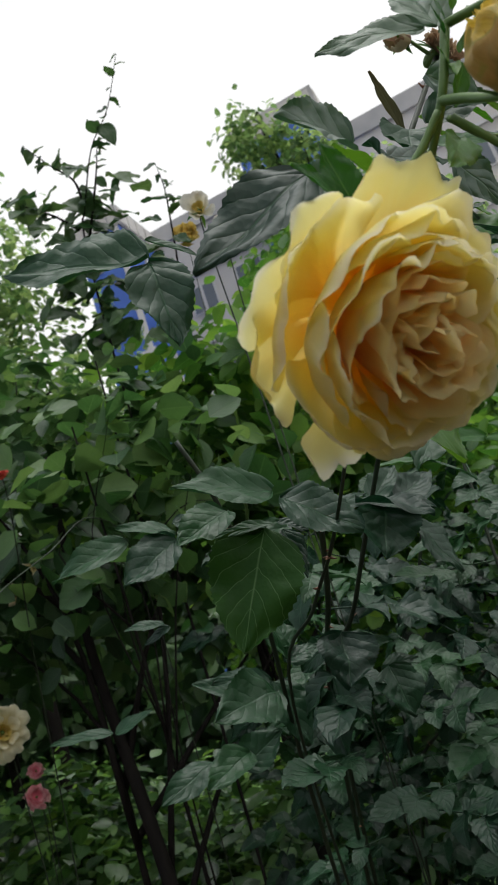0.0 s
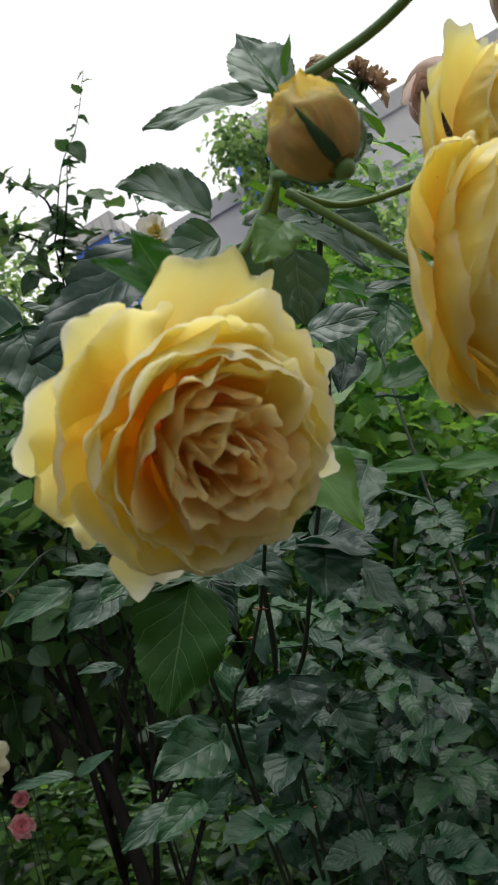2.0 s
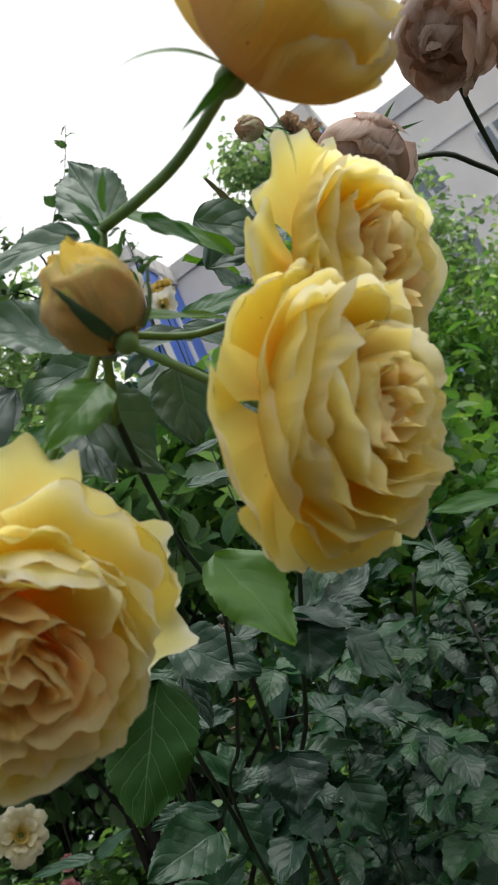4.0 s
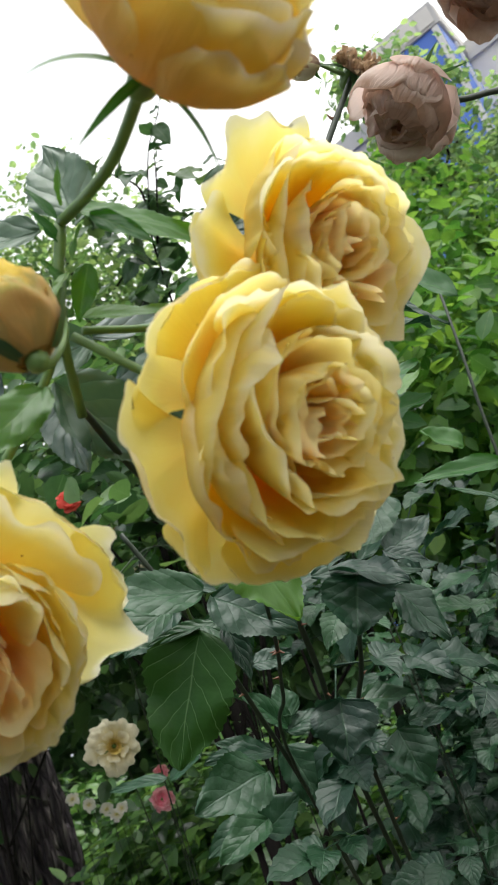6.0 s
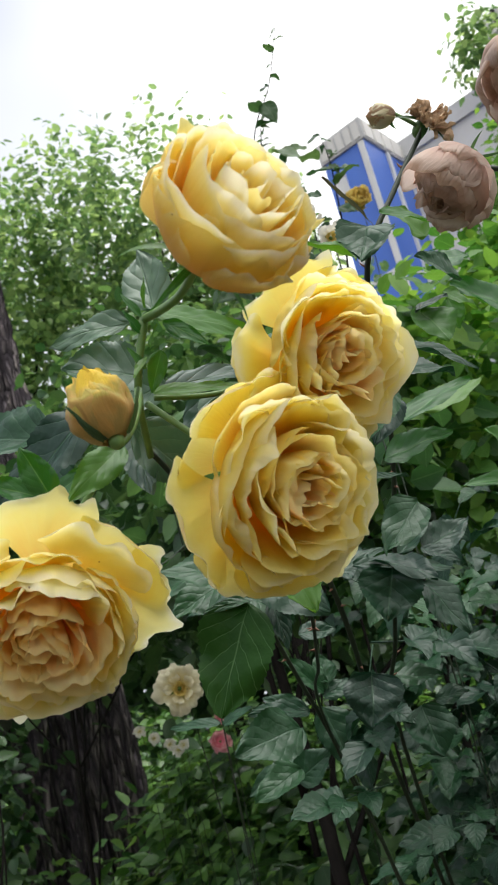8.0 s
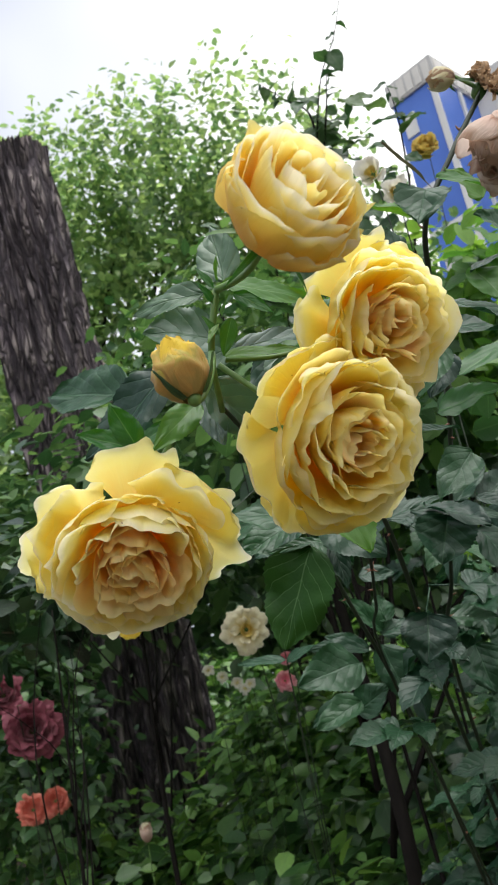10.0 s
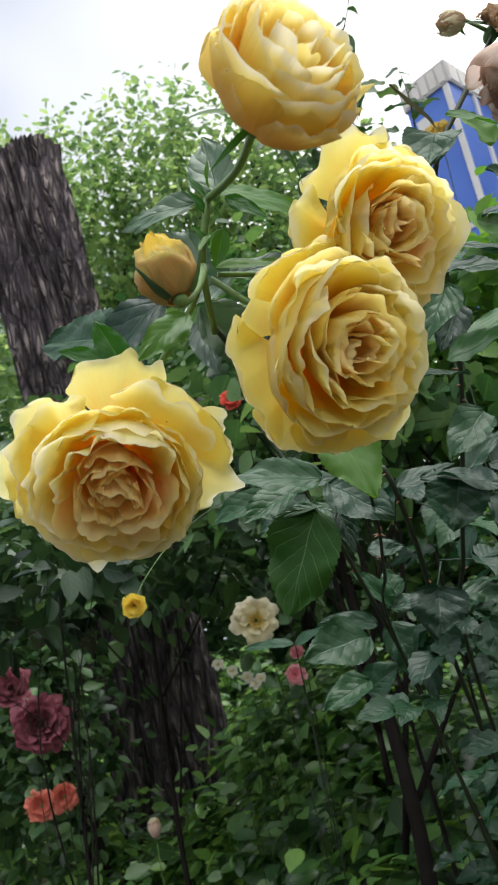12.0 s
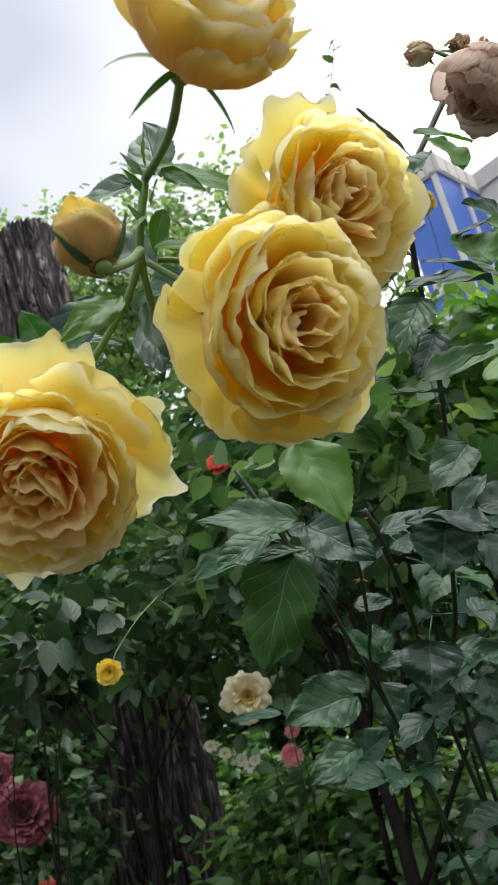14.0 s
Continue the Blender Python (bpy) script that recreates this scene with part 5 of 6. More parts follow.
# large drooping leaf and its neighbours
leaf(rose_bush, (0.058, 0.665, 1.096), (0.013, 0.656, 1.009), 0.074, (-0.08, -0.96, -0.26), BROAD_LEAF)
leaf(rose_bush, (0.072, 0.655, 1.122), (-0.004, 0.616, 1.137), 0.042, (0.14, -0.97, 0.31))
leaf(rose_bush, (0.076, 0.657, 1.115), (0.128, 0.646, 1.069), 0.046, (0.13, -0.98, 0.29))
leaf(rose_bush, (0.068, 0.674, 1.099), (0.018, 0.658, 1.099), 0.015, (0.22, -0.86, 0.59))
leaf(rose_bush, (0.069, 0.673, 1.100), (0.090, 0.666, 1.084), 0.015, (0.22, -0.86, 0.59))
leaf(rose_bush, (0.139, 0.461, 1.114), (0.158, 0.455, 1.054), 0.043, (0.46, -0.86, -0.23), YOUNG_LEAF)
leaf(rose_bush, (0.051, 0.696, 1.104), (0.087, 0.694, 1.075), 0.034, (0.50, -0.86, 0.06))
leaf(rose_bush, (0.073, 0.683, 1.095), (0.081, 0.678, 1.051), 0.023, (0.55, -0.82, -0.04))
leaf(rose_bush, (0.034, 0.685, 1.123), (-0.013, 0.656, 1.101), 0.039, (0.32, -0.92, 0.36))
leaf(rose_bush, (0.133, 0.590, 1.200), (0.188, 0.608, 1.196), 0.017, (0.28, -0.87, 0.54))
leaf(rose_bush, (0.194, 0.560, 1.208), (0.143, 0.545, 1.204), 0.013, (0.28, -0.87, 0.54))
leaf(rose_bush, (0.207, 0.570, 1.237), (0.217, 0.565, 1.190), 0.034, (0.19, -0.98, 0.08))
# leaves towards the tree trunk
leaf(rose_bush, (-0.068, 0.905, 1.178), (-0.152, 0.900, 1.154), 0.036, (0.14, -0.97, 0.31))
leaf(rose_bush, (-0.017, 0.904, 1.165), (-0.080, 0.881, 1.126), 0.051, (0.12, -0.99, 0.23))
leaf(rose_bush, (-0.015, 0.912, 1.173), (-0.074, 0.900, 1.195), 0.026, (0.22, -0.86, 0.59))
leaf(rose_bush, (-0.016, 0.908, 1.185), (0.026, 0.921, 1.165), 0.026, (0.20, -0.92, 0.48))
leaf(rose_bush, (-0.059, 1.015, 1.098), (-0.108, 1.018, 1.103), 0.017, (0.20, -0.92, 0.48))
leaf(rose_bush, (-0.054, 1.016, 1.093), (-0.089, 1.024, 1.081), 0.017, (0.20, -0.92, 0.48))
leaf(rose_bush, (-0.167, 1.163, 1.004), (-0.249, 1.169, 1.010), 0.022, (0.22, -0.86, 0.59))
leaf(rose_bush, (-0.164, 1.163, 1.002), (-0.111, 1.153, 1.015), 0.022, (0.22, -0.86, 0.59))
leaf(rose_bush, (-0.050, 1.121, 0.933), (-0.118, 1.085, 0.903), 0.041, (0.14, -0.97, 0.31))
leaf(rose_bush, (0.006, 0.990, 0.994), (-0.045, 0.987, 1.019), 0.025, (0.20, -0.92, 0.48))
# leaves in the heart of the bush
leaf(rose_bush, (0.178, 0.766, 1.105), (0.162, 0.754, 1.058), 0.061, (0.40, -0.89, 0.35))
leaf(rose_bush, (0.201, 0.779, 1.086), (0.231, 0.783, 1.031), 0.044, (0.47, -0.86, 0.33))
leaf(rose_bush, (0.141, 0.772, 1.120), (0.231, 0.808, 1.093), 0.028, (0.41, -0.76, 0.65))
leaf(rose_bush, (0.114, 0.776, 1.118), (0.174, 0.801, 1.129), 0.026, (0.41, -0.80, 0.57))
leaf(rose_bush, (0.208, 0.836, 1.121), (0.258, 0.864, 1.148), 0.039, (0.39, -0.91, 0.26))
leaf(rose_bush, (0.182, 0.827, 1.125), (0.220, 0.849, 1.162), 0.029, (0.13, -0.99, 0.24))
leaf(rose_bush, (0.206, 0.823, 1.125), (0.239, 0.818, 1.101), 0.021, (0.41, -0.77, 0.63))
leaf(rose_bush, (0.116, 0.862, 1.016), (0.108, 0.843, 0.964), 0.062, (0.34, -0.94, 0.04))
leaf(rose_bush, (0.155, 0.887, 0.973), (0.161, 0.884, 0.919), 0.052, (0.33, -0.93, 0.00))
leaf(rose_bush, (0.036, 0.828, 0.980), (-0.023, 0.780, 0.972), 0.055, (0.33, -0.93, 0.00))
leaf(rose_bush, (-0.004, 0.939, 0.935), (-0.051, 0.899, 0.912), 0.040, (0.41, -0.86, 0.46))
leaf(rose_bush, (-0.014, 0.951, 0.921), (0.034, 0.947, 0.946), 0.042, (0.39, -0.91, 0.26))
leaf(rose_bush, (0.059, 0.879, 1.011), (0.028, 0.836, 1.050), 0.030, (0.40, -0.89, 0.35))
leaf(rose_bush, (0.064, 0.879, 1.018), (0.058, 0.889, 1.050), 0.027, (0.40, -0.89, 0.35))
leaf(rose_bush, (0.037, 0.878, 0.994), (-0.019, 0.836, 1.005), 0.030, (0.41, -0.86, 0.46))
leaf(rose_bush, (0.054, 0.879, 1.007), (0.095, 0.890, 1.011), 0.025, (0.41, -0.86, 0.46))
leaf(rose_bush, (0.039, 0.933, 0.995), (0.057, 0.928, 0.924), 0.049, (0.50, -0.86, 0.06))
leaf(rose_bush, (0.122, 0.953, 1.010), (0.179, 0.953, 0.996), 0.036, (0.40, -0.89, 0.35))
leaf(rose_bush, (0.162, 0.977, 0.973), (0.202, 0.966, 0.975), 0.031, (0.40, -0.89, 0.35))
leaf(rose_bush, (0.038, 0.907, 1.079), (0.079, 0.920, 1.075), 0.028, (0.39, -0.91, 0.26))
leaf(rose_bush, (0.354, 0.919, 1.181), (0.265, 0.883, 1.184), 0.022, (0.02, -1.00, 0.07), YOUNG_LEAF)
leaf(rose_bush, (0.435, 0.938, 1.168), (0.353, 0.920, 1.178), 0.025, (0.02, -1.00, 0.07), YOUNG_LEAF)
leaf(rose_bush, (0.352, 0.994, 1.151), (0.297, 0.966, 1.183), 0.021, (0.28, -0.87, 0.54))
# upper leaves under the faded roses
leaf(rose_bush, (0.258, 0.571, 1.356), (0.243, 0.546, 1.316), 0.048, (0.41, -0.82, 0.85))
leaf(rose_bush, (0.238, 0.628, 1.363), (0.199, 0.591, 1.373), 0.033, (0.35, -0.94, 0.39), YOUNG_LEAF)
leaf(rose_bush, (0.225, 0.538, 1.291), (0.205, 0.522, 1.321), 0.028, (0.29, -0.95, 0.50))
leaf(rose_bush, (0.245, 0.518, 1.232), (0.301, 0.545, 1.201), 0.028, (0.39, -0.91, 0.57))
leaf(rose_bush, (0.272, 0.569, 1.269), (0.300, 0.585, 1.281), 0.014, (0.41, -0.83, 0.83))
leaf(rose_bush, (0.277, 0.580, 1.275), (0.290, 0.573, 1.239), 0.038, (0.33, -0.93, 0.31), YOUNG_LEAF)
leaf(rose_bush, (0.298, 0.602, 1.292), (0.321, 0.615, 1.274), 0.021, (0.37, -0.93, 0.48), YOUNG_LEAF)
leaf(rose_bush, (0.269, 0.515, 1.334), (0.305, 0.531, 1.317), 0.019, (0.39, -0.91, 0.57), YOUNG_LEAF)
leaf(rose_bush, (0.232, 0.625, 1.228), (0.211, 0.609, 1.187), 0.032, (0.55, -0.82, 0.27))
leaf(rose_bush, (0.224, 0.769, 1.244), (0.306, 0.816, 1.279), 0.032, (0.29, -0.95, 0.50), YOUNG_LEAF)
leaf(rose_bush, (0.324, 0.742, 1.358), (0.292, 0.722, 1.392), 0.037, (0.35, -0.94, 0.39))
leaf(rose_bush, (0.393, 0.945, 1.379), (0.328, 0.944, 1.448), 0.048, (0.28, -0.96, 0.40), YOUNG_LEAF)
leaf(rose_bush, (0.314, 0.872, 1.401), (0.315, 0.884, 1.365), 0.030, (0.42, -0.90, 0.33), YOUNG_LEAF)
leaf(rose_bush, (0.299, 0.592, 1.340), (0.278, 0.578, 1.372), 0.029, (0.27, -0.96, 0.37), YOUNG_LEAF)
leaf(rose_bush, (0.250, 0.997, 1.315), (0.332, 1.051, 1.350), 0.048, (0.28, -0.96, 0.40), YOUNG_LEAF)
leaf(rose_bush, (0.274, 1.132, 1.238), (0.357, 1.148, 1.229), 0.023, (0.38, -0.86, 0.79), YOUNG_LEAF)
leaf(rose_bush, (0.378, 1.339, 1.307), (0.323, 1.317, 1.347), 0.052, (0.27, -0.96, 0.37), YOUNG_LEAF)
leaf(rose_bush, (0.372, 1.111, 1.555), (0.319, 1.101, 1.553), 0.056, (0.28, -0.96, 0.37), YOUNG_LEAF)
leaf(rose_bush, (0.229, 0.512, 1.215), (0.283, 0.495, 1.188), 0.030, (0.42, -0.88, 0.67))
leaf(rose_bush, (0.237, 0.499, 1.197), (0.215, 0.483, 1.157), 0.031, (0.47, -0.88, 0.39))
leaf(rose_bush, (0.232, 0.520, 1.133), (0.201, 0.487, 1.133), 0.018, (0.42, -0.67, 1.07))
leaf(rose_bush, (0.219, 0.531, 1.152), (0.270, 0.525, 1.155), 0.030, (0.38, -0.92, 0.41), YOUNG_LEAF)
leaf(rose_bush, (0.225, 0.680, 1.146), (0.192, 0.650, 1.103), 0.039, (0.41, -0.90, 0.58))
leaf(rose_bush, (0.157, 0.777, 1.121), (0.217, 0.755, 1.085), 0.044, (0.43, -0.79, 0.88))
leaf(rose_bush, (0.262, 0.585, 1.362), (0.234, 0.541, 1.396), 0.012, (0.1, -0.8, 0.5), DRY_LEAF)


def compound_mesh(seed, mat):
    """Five toothed leaflets on one stalk, along +y."""
    rng = random.Random(seed)
    V, F, U = [], [], []

    def add(v, f, uv, m):
        o = len(V)
        V.extend(m @ Vector(p) for p in v)
        F.extend(tuple(i + o for i in q) for q in f)
        U.extend(uv)

    for y, ang, size in ((0.035, 62, 0.75), (0.035, -62, 0.75), (0.062, 50, 0.9), (0.062, -50, 0.9), (0.078, 0, 1.1)):
        v, f, uv = leaf_grid(0.045 * size, 0.033 * size, 12, 2, rng.uniform(0.15, 0.4), rng.uniform(0.1, 0.35), 0.0, 0.06, rng.randrange(9999))
        m = Matrix.Translation((0, y, -0.10 * y * y / 0.08)) @ Matrix.Rotation(radians(ang + rng.uniform(-14, 14)), 4, "Z") @ Matrix.Rotation(rng.uniform(-0.35, 0.25), 4, "X") @ Matrix.Rotation(rng.uniform(-0.3, 0.3), 4, "Y")
        add(v, f, uv, m)
    v, f = tube_data([(0, 0, 0), (0, 0.04, -0.002), (0, 0.08, -0.008)], 0.0009, 0.0006, 5, 3)
    add(v, f, [(0.25, 0.52)] * len(v), Matrix.Identity(4))
    me = bpy.data.meshes.new("leaf")
    me.from_pydata([tuple(p) for p in V], [], F)
    layer = me.uv_layers.new(name="UVMap")
    for lp in me.loops:
        layer.data[lp.index].uv = U[lp.vertex_index]
    me.polygons.foreach_set("use_smooth", [True] * len(me.polygons))
    me.materials.append(mat)
    return me


def fill_bush():
    rng = random.Random(77)
    kinds = [compound_mesh(s, ROSE_LEAF) for s in range(6)]
    inv = rose_bush.matrix_world.inverted()
    placed = 0
    while placed < 290:
        x, y = rng.uniform(-0.20, 0.85), rng.uniform(0.85, 1.75)
        z = rng.uniform(0.25, 1.22 - 0.15 * abs(x - 0.25))
        if x < 0.03:
            continue
        if y < 1.0 and z > 1.10:
            continue
        size = rng.uniform(0.85, 1.35)
        d = Vector((rng.uniform(-1, 1), rng.uniform(-1.2, 0.5), rng.uniform(-0.55, 0.15))).normalized()
        zaxis = Vector((rng.uniform(-0.3, 0.3), -0.45 + rng.uniform(-0.3, 0.3), 1))
        zaxis = (zaxis - d * zaxis.dot(d)).normalized()
        xa = d.cross(zaxis)
        ob = new("leaf", kinds[rng.randrange(6)])
        m = Matrix((xa, d, zaxis)).transposed().to_4x4()
        m.translation = (x, y, z)
        ob.matrix_world = m @ Matrix.Scale(size, 4)
        ob.parent = rose_bush
        ob.matrix_parent_inverse = inv
        placed += 1
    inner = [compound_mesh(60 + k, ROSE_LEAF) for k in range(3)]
    V, F, U = [], [], []
    for k in range(620):
        x, y = rng.uniform(0.02, 1.25), rng.uniform(1.25, 2.1)
        z = rng.uniform(0.15, 1.30 - 0.1 * abs(x - 0.4))
        d = Vector((rng.uniform(-1, 1), rng.uniform(-1.2, 0.5), rng.uniform(-0.55, 0.15))).normalized()
        zaxis = Vector((rng.uniform(-0.4, 0.4), -0.35 + rng.uniform(-0.3, 0.3), 1))
        zaxis = (zaxis - d * zaxis.dot(d)).normalized()
        m = Matrix((d.cross(zaxis), d, zaxis)).transposed().to_4x4()
        m.translation = (x, y, z)
        m = m @ Matrix.Scale(rng.uniform(0.8, 1.3), 4)
        me = inner[k % 3]
        o = len(V)
        V.extend(m @ v.co for v in me.vertices)
        F.extend(tuple(i + o for i in p.vertices) for p in me.polygons)
        uv = [(0.5, 0.5)] * len(me.vertices)
        for lp in me.loops:
            uv[lp.vertex_index] = tuple(me.uv_layers[0].data[lp.index].uv)
        U.extend(uv)
    # Inner leaves take the darkened copy, so their shade sits in the colour.
    ob = adopt(mesh_object("inner_foliage", V, F, SHADED_LEAF, U), rose_bush)
    tagged(ob, "dense inner rose foliage, leaf colour darkened for shade", kind="stuff")


fill_bush()

# ---- climbing vine against the sky ----


def build_vine():
    vine = thing("climbing_vine", (-0.05, 1.95, 0.0), "thin climbing vine with small heart-shaped leaves against the sky", "vine")
    rng = random.Random(12)
    shoots = [
        [(0.162, 1.793, 2.683), (0.10, 1.83, 2.55), (0.03, 1.87, 2.47), (-0.03, 1.92, 2.33), (-0.051, 1.951, 2.268), (-0.06, 1.96, 1.9), (-0.05, 1.95, 0.9), (-0.05, 1.95, 0.0)],
        [(-0.145, 1.914, 2.568), (-0.09, 1.93, 2.50), (-0.039, 1.944, 2.445), (-0.03, 1.94, 2.36)],
        [(-0.243, 1.962, 2.454), (-0.17, 1.97, 2.41), (-0.11, 1.977, 2.368), (-0.06, 1.96, 2.30)],
        [(0.185, 1.929, 2.421), (0.19, 1.95, 2.35), (0.184, 1.974, 2.286), (0.16, 2.0, 2.1), (0.1, 2.0, 1.8)],
        [(0.05, 1.87, 2.49), (0.02, 1.90, 2.40), (-0.04, 1.94, 2.25)],
    ]
    for s in shoots:
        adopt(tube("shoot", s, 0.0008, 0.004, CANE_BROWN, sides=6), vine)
    spots = []
    for s in shoots:
        path = smooth_path(s, 5)
        for i, q in enumerate(path):
            if q.z > 1.75 and (i % 2 == 0 or i < 9):
                spots.append((q, 1.0 if i > 6 else 0.55))
    for k in range(90):
        spots.append((Vector((rng.gauss(-0.04, 0.08), rng.gauss(1.96, 0.06), rng.uniform(1.95, 2.46))), 1.3))
    for q, size in spots:
        length = rng.uniform(0.045, 0.075) * size
        d = Vector((rng.uniform(-1, 1), rng.uniform(-0.6, 0.4), rng.uniform(-0.9, 0.3))).normalized()
        leaf(vine, q, q + d * length, length * rng.uniform(0.6, 0.85), (rng.uniform(-.6, .6), -0.7, rng.uniform(0, 0.9)), VINE_LEAF, rng)


build_vine()

# ---- round-leaved plant low beside the roses ----
tree("broad_leaved_plant", (-0.80, 1.45, 0), 1.2, 6, [((-0.70, 1.36, 1.25), (0.26, 0.16, 0.09), 150), ((-0.85, 1.45, 1.20), (0.22, 0.16, 0.10), 130)], (0.05, 0.08), BEDDING_LEAF, "low plant with broad rounded green leaves", "plant", 0.006, seed=61, clump=4, spread=0.05, up=0.7)

# ---- small flowers further off ----
bloom("cream_rose", (-0.47, 1.80, 1.10), (0.35, -0.9, -0.1), 0.047, SMALL, CREAM_PETAL, MUSTARD_PETAL, 3, "open cream rose with a dark yellow heart", seed=41, stem=[(-0.47, 1.84, 1.06), (-0.46, 1.9, 0.7), (-0.45, 1.95, 0.0)], sepals=4, stem_r=0.0014, stem_mat=CANE_DARK)
bloom("pink_rose", (-0.49, 2.05, 0.965), (0.3, -0.9, 0.2), 0.024, OPEN[:1] + OPEN[2:8:2], PINK_PETAL, PINK_PETAL, 9, "small double pink rose among the weeds", seed=42, wild=2.0, stem=[(-0.49, 2.09, 0.9), (-0.5, 2.1, 0.4), (-0.5, 2.12, 0.0)], group="pink roses", sepals=4, stem_r=0.0014, stem_mat=CANE_DARK)
bloom("pink_rose", (-0.492, 2.102, 1.02), (0.2, -0.9, 0.3), 0.017, OPEN[:1] + OPEN[2:8:2], PINK_PETAL, PINK_PETAL, 9, "small pink rose just opening", seed=43, wild=2.0, stem=[(-0.49, 2.14, 0.95), (-0.5, 2.14, 0.4), (-0.5, 2.14, 0.0)], group="pink roses", sepals=4, stem_r=0.0014, stem_mat=CANE_DARK)
bloom("red_rose", (-0.313, 1.511, 1.534), (0.3, -0.9, 0.1), 0.020, OPEN[:1] + OPEN[2:8:2], RED_PETAL, RED_PETAL, 9, "small bright red rose in dark foliage", seed=44, wild=2.0, stem=[(-0.313, 1.561, 1.474), (-0.37, 1.75, 1.1), (-0.42, 1.9, 0.0)], sepals=4, stem_r=0.0014, stem_mat=CANE_DARK)
full_rose("yellow_rose", (0.232, 2.150, 2.345), (0.1, -0.9, 0.2), 0.036, DOMED, 34, (MUSTARD_PETAL, MUSTARD_PETAL), (0.5,), "small dull yellow rose seen against the building", seed=45, stem=[(0.23, 2.22, 2.3), (0.2, 2.25, 1.5), (0.2, 2.25, 0.0)], sepals=4, stem_r=0.0014, stem_mat=CANE_DARK, group="", loose=1.8)
bloom("white_rose", (0.159, 1.187, 1.745), (-0.1, -0.9, -0.1), 0.034, [(0.62, 0.75, 4, 34, 0.2), (0.5, 0.85, 4, 32, 0.16), (0.25, 0.5, 4, 50, 0.05)], WHITE_PETAL, MUSTARD_PETAL, 2, "loose white rose with a yellow centre", seed=46, group="white roses", stem=[(0.16, 1.22, 1.70), (0.17, 1.25, 1.2), (0.17, 1.25, 0.0)], sepals=4, stem_r=0.0014, stem_mat=CANE_DARK)
bloom("white_rose", (0.186, 1.165, 1.688), (0.2, -0.9, -0.3), 0.030, [(0.62, 0.75, 4, 34, 0.2), (0.5, 0.85, 4, 32, 0.16), (0.25, 0.5, 4, 50, 0.05)], WHITE_PETAL, MUSTARD_PETAL, 2, "small white rose drooping beside another", seed=48, stem=[(0.186, 1.205, 1.678), (0.18, 1.25, 1.3), (0.17, 1.26, 0.0)], group="white roses", sepals=4, stem_r=0.0012, stem_mat=CANE_DARK)
lemon_rose = bloom("lemon_rose", (-0.292, 0.926, 1.088), (0.25, -0.85, -0.3), 0.0145, OPEN[1:9:2], LEMON_PETAL, LEMON_PETAL, 9, "tiny lemon yellow rose on a thin green stalk", "rose", seed=47, wild=1.6, stem=[(-0.283, 0.940, 1.115), (-0.262, 0.965, 1.150), (-0.244, 1.00, 1.180)], stem_r=0.0008, sepals=4, sepal_len=0.01)
adopt(tube("stalk", [(-0.2442, 0.999, 1.1795), (-0.23, 1.06, 1.21), (-0.20, 1.20, 1.27), (-0.15, 1.40, 1.36), (-0.11, 1.60, 1.30), (-0.10, 1.70, 0.8), (-0.10, 1.71, 0.0)], 0.0007, 0.0014, CANE_DARK), lemon_rose)
for k, (p, r) in enumerate((((-1.497, 2.298, 0.737), 0.05), ((-1.425, 2.32, 0.75), 0.045))):
    bloom("coral_flower", p, (0.5, -0.85, 0.25), r * 0.85, OPEN[:8:2], CORAL_PETAL, CORAL_PETAL, 9, "coral red ruffled flower low in the bed", "flower", seed=50 + k, wild=2.4, stem=[(p[0], p[1] + 0.05, p[2] - 0.06), (p[0], p[1] + 0.08, 0.3), (p[0], p[1] + 0.08, 0.0)], group="coral flowers", sepals=4, stem_r=0.0014, stem_mat=CANE_DARK)
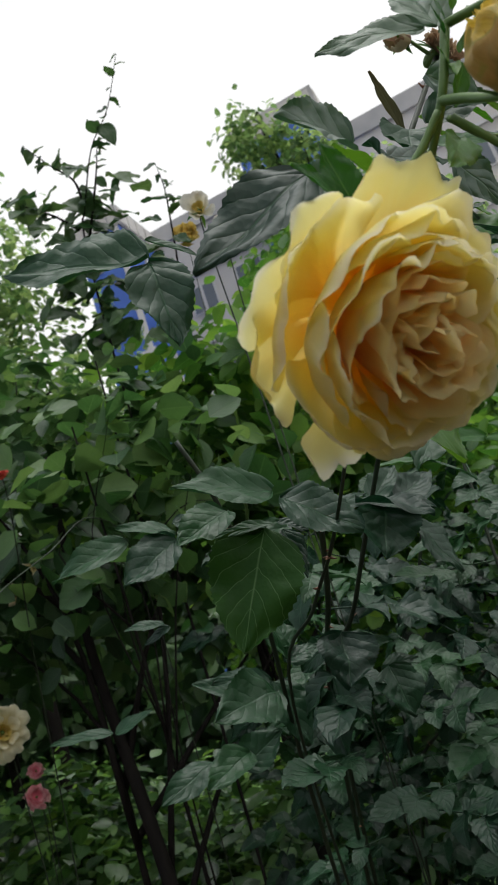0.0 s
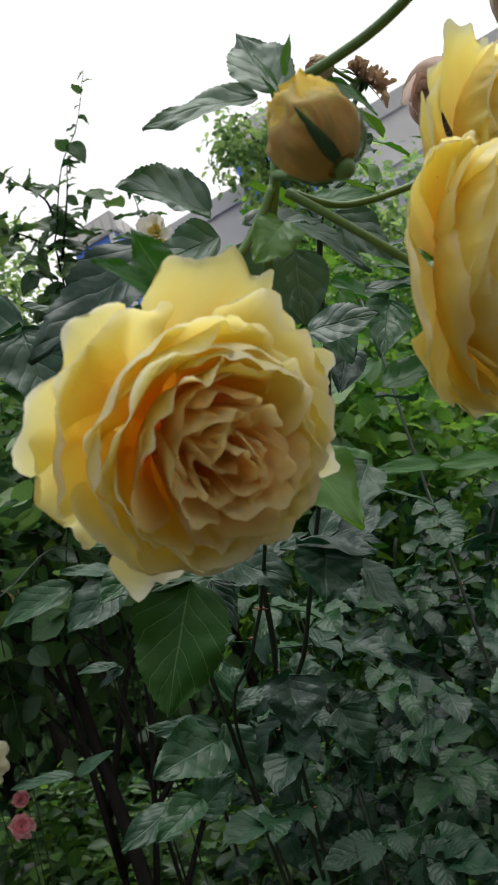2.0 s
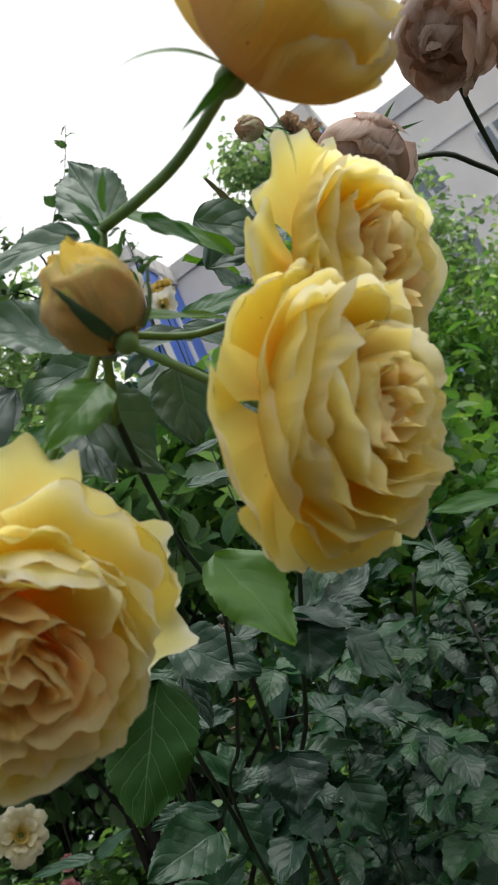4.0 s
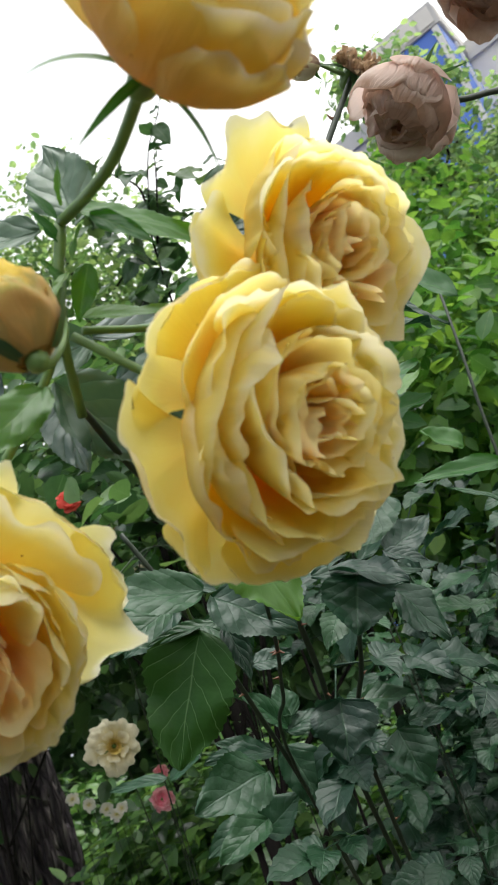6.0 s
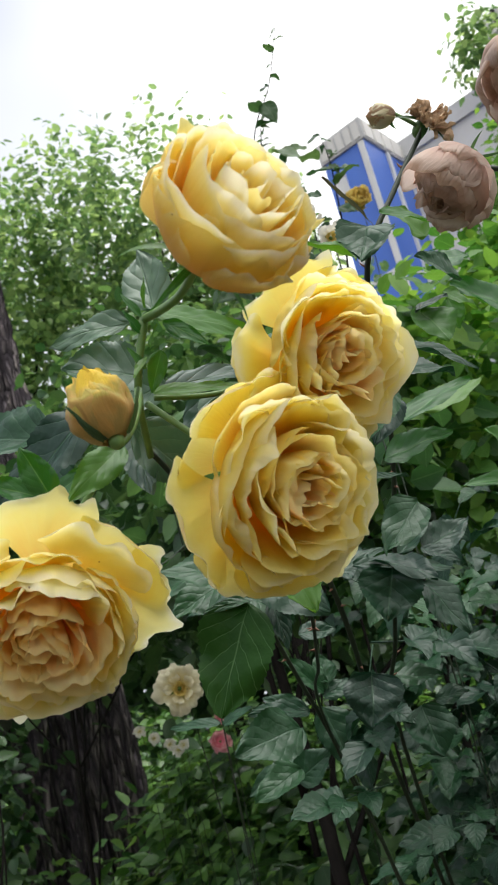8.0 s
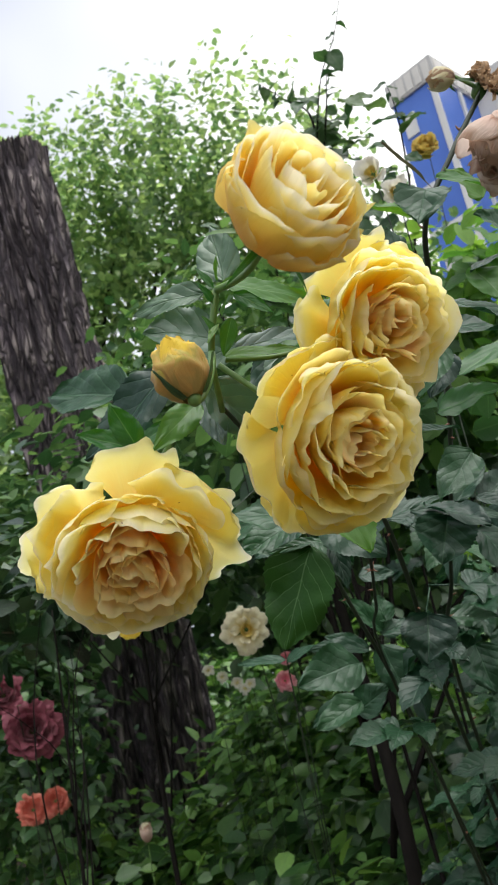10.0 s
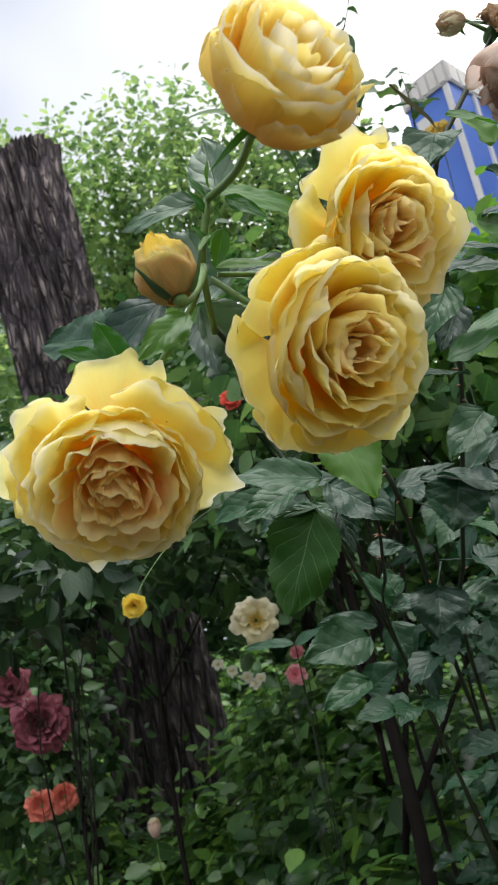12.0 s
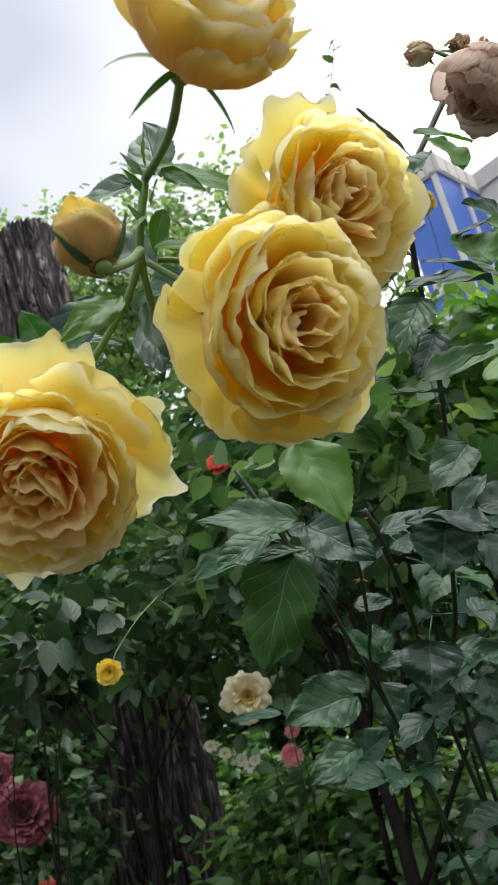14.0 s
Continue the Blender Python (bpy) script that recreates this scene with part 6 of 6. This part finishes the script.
for k, (p, r) in enumerate((((-1.287, 2.061, 0.975), 0.075), ((-1.29, 1.95, 1.088), 0.05))):
    bloom("crimson_rose", p, (0.5, -0.85, 0.1), r, OPEN[::2], CRIMSON_PETAL, CRIMSON_PETAL, 9, "dark crimson full rose in shade", seed=55 + k, wild=2.2, stem=[(p[0], p[1] + 0.06, p[2] - 0.05), (p[0], p[1] + 0.08, 0.5), (p[0], p[1] + 0.08, 0.0)], group="crimson roses", sepals=4, stem_r=0.0014, stem_mat=CANE_DARK)
bloom("beige_bud", (-0.973, 2.061, 0.63), (0.1, -0.2, 1), 0.022, [(r, h * 1.9, n, d, l) for r, h, n, d, l in BALL], FADED_PETAL, CREAM_PETAL, 2, "narrow closed beige-pink bud", "rose bud", seed=58, waist=1.2, stem=[(-0.973, 2.061, 0.55), (-0.97, 2.07, 0.3), (-0.97, 2.07, 0.0)], sepals=4, sepal_len=0.012, stem_r=0.0014)
for k, p in enumerate(((-0.665, 2.20, 0.965), (-0.645, 2.19, 0.975), (-0.69, 2.21, 0.985), (-0.75, 2.16, 1.035), (-0.72, 2.18, 1.01))):
    bloom("white_blossom", p, (0.3, -0.9, 0.4), 0.014, SMALL[:2], WHITE_PETAL, WHITE_PETAL, 9, "tiny white blossom among the weeds", "flower", seed=70 + k, stem=[(p[0], p[1] + 0.02, p[2] - 0.05), (p[0], p[1] + 0.05, 0.4)], group="white blossoms", sepals=0, stem_r=0.0008, stem_mat=CANE_DARK, calyx=False, nv=5)
for k, p in enumerate(((-0.43, 2.13, 1.46), (-0.40, 2.12, 1.49), (-0.46, 2.12, 1.43), (-0.36, 2.14, 1.47))):
    bloom("cream_blossom", p, (0.2, -0.9, 0.3), 0.026, SMALL[:2], CREAM_PETAL, CREAM_PETAL, 9, "small cream blossom in the dark shrub", "flower", seed=80 + k, stem=[(p[0], p[1] + 0.03, p[2] - 0.05), (p[0], p[1] + 0.08, 1.1)], group="cream blossoms", sepals=0, stem_r=0.0010, stem_mat=CANE_DARK, calyx=False, nv=5)
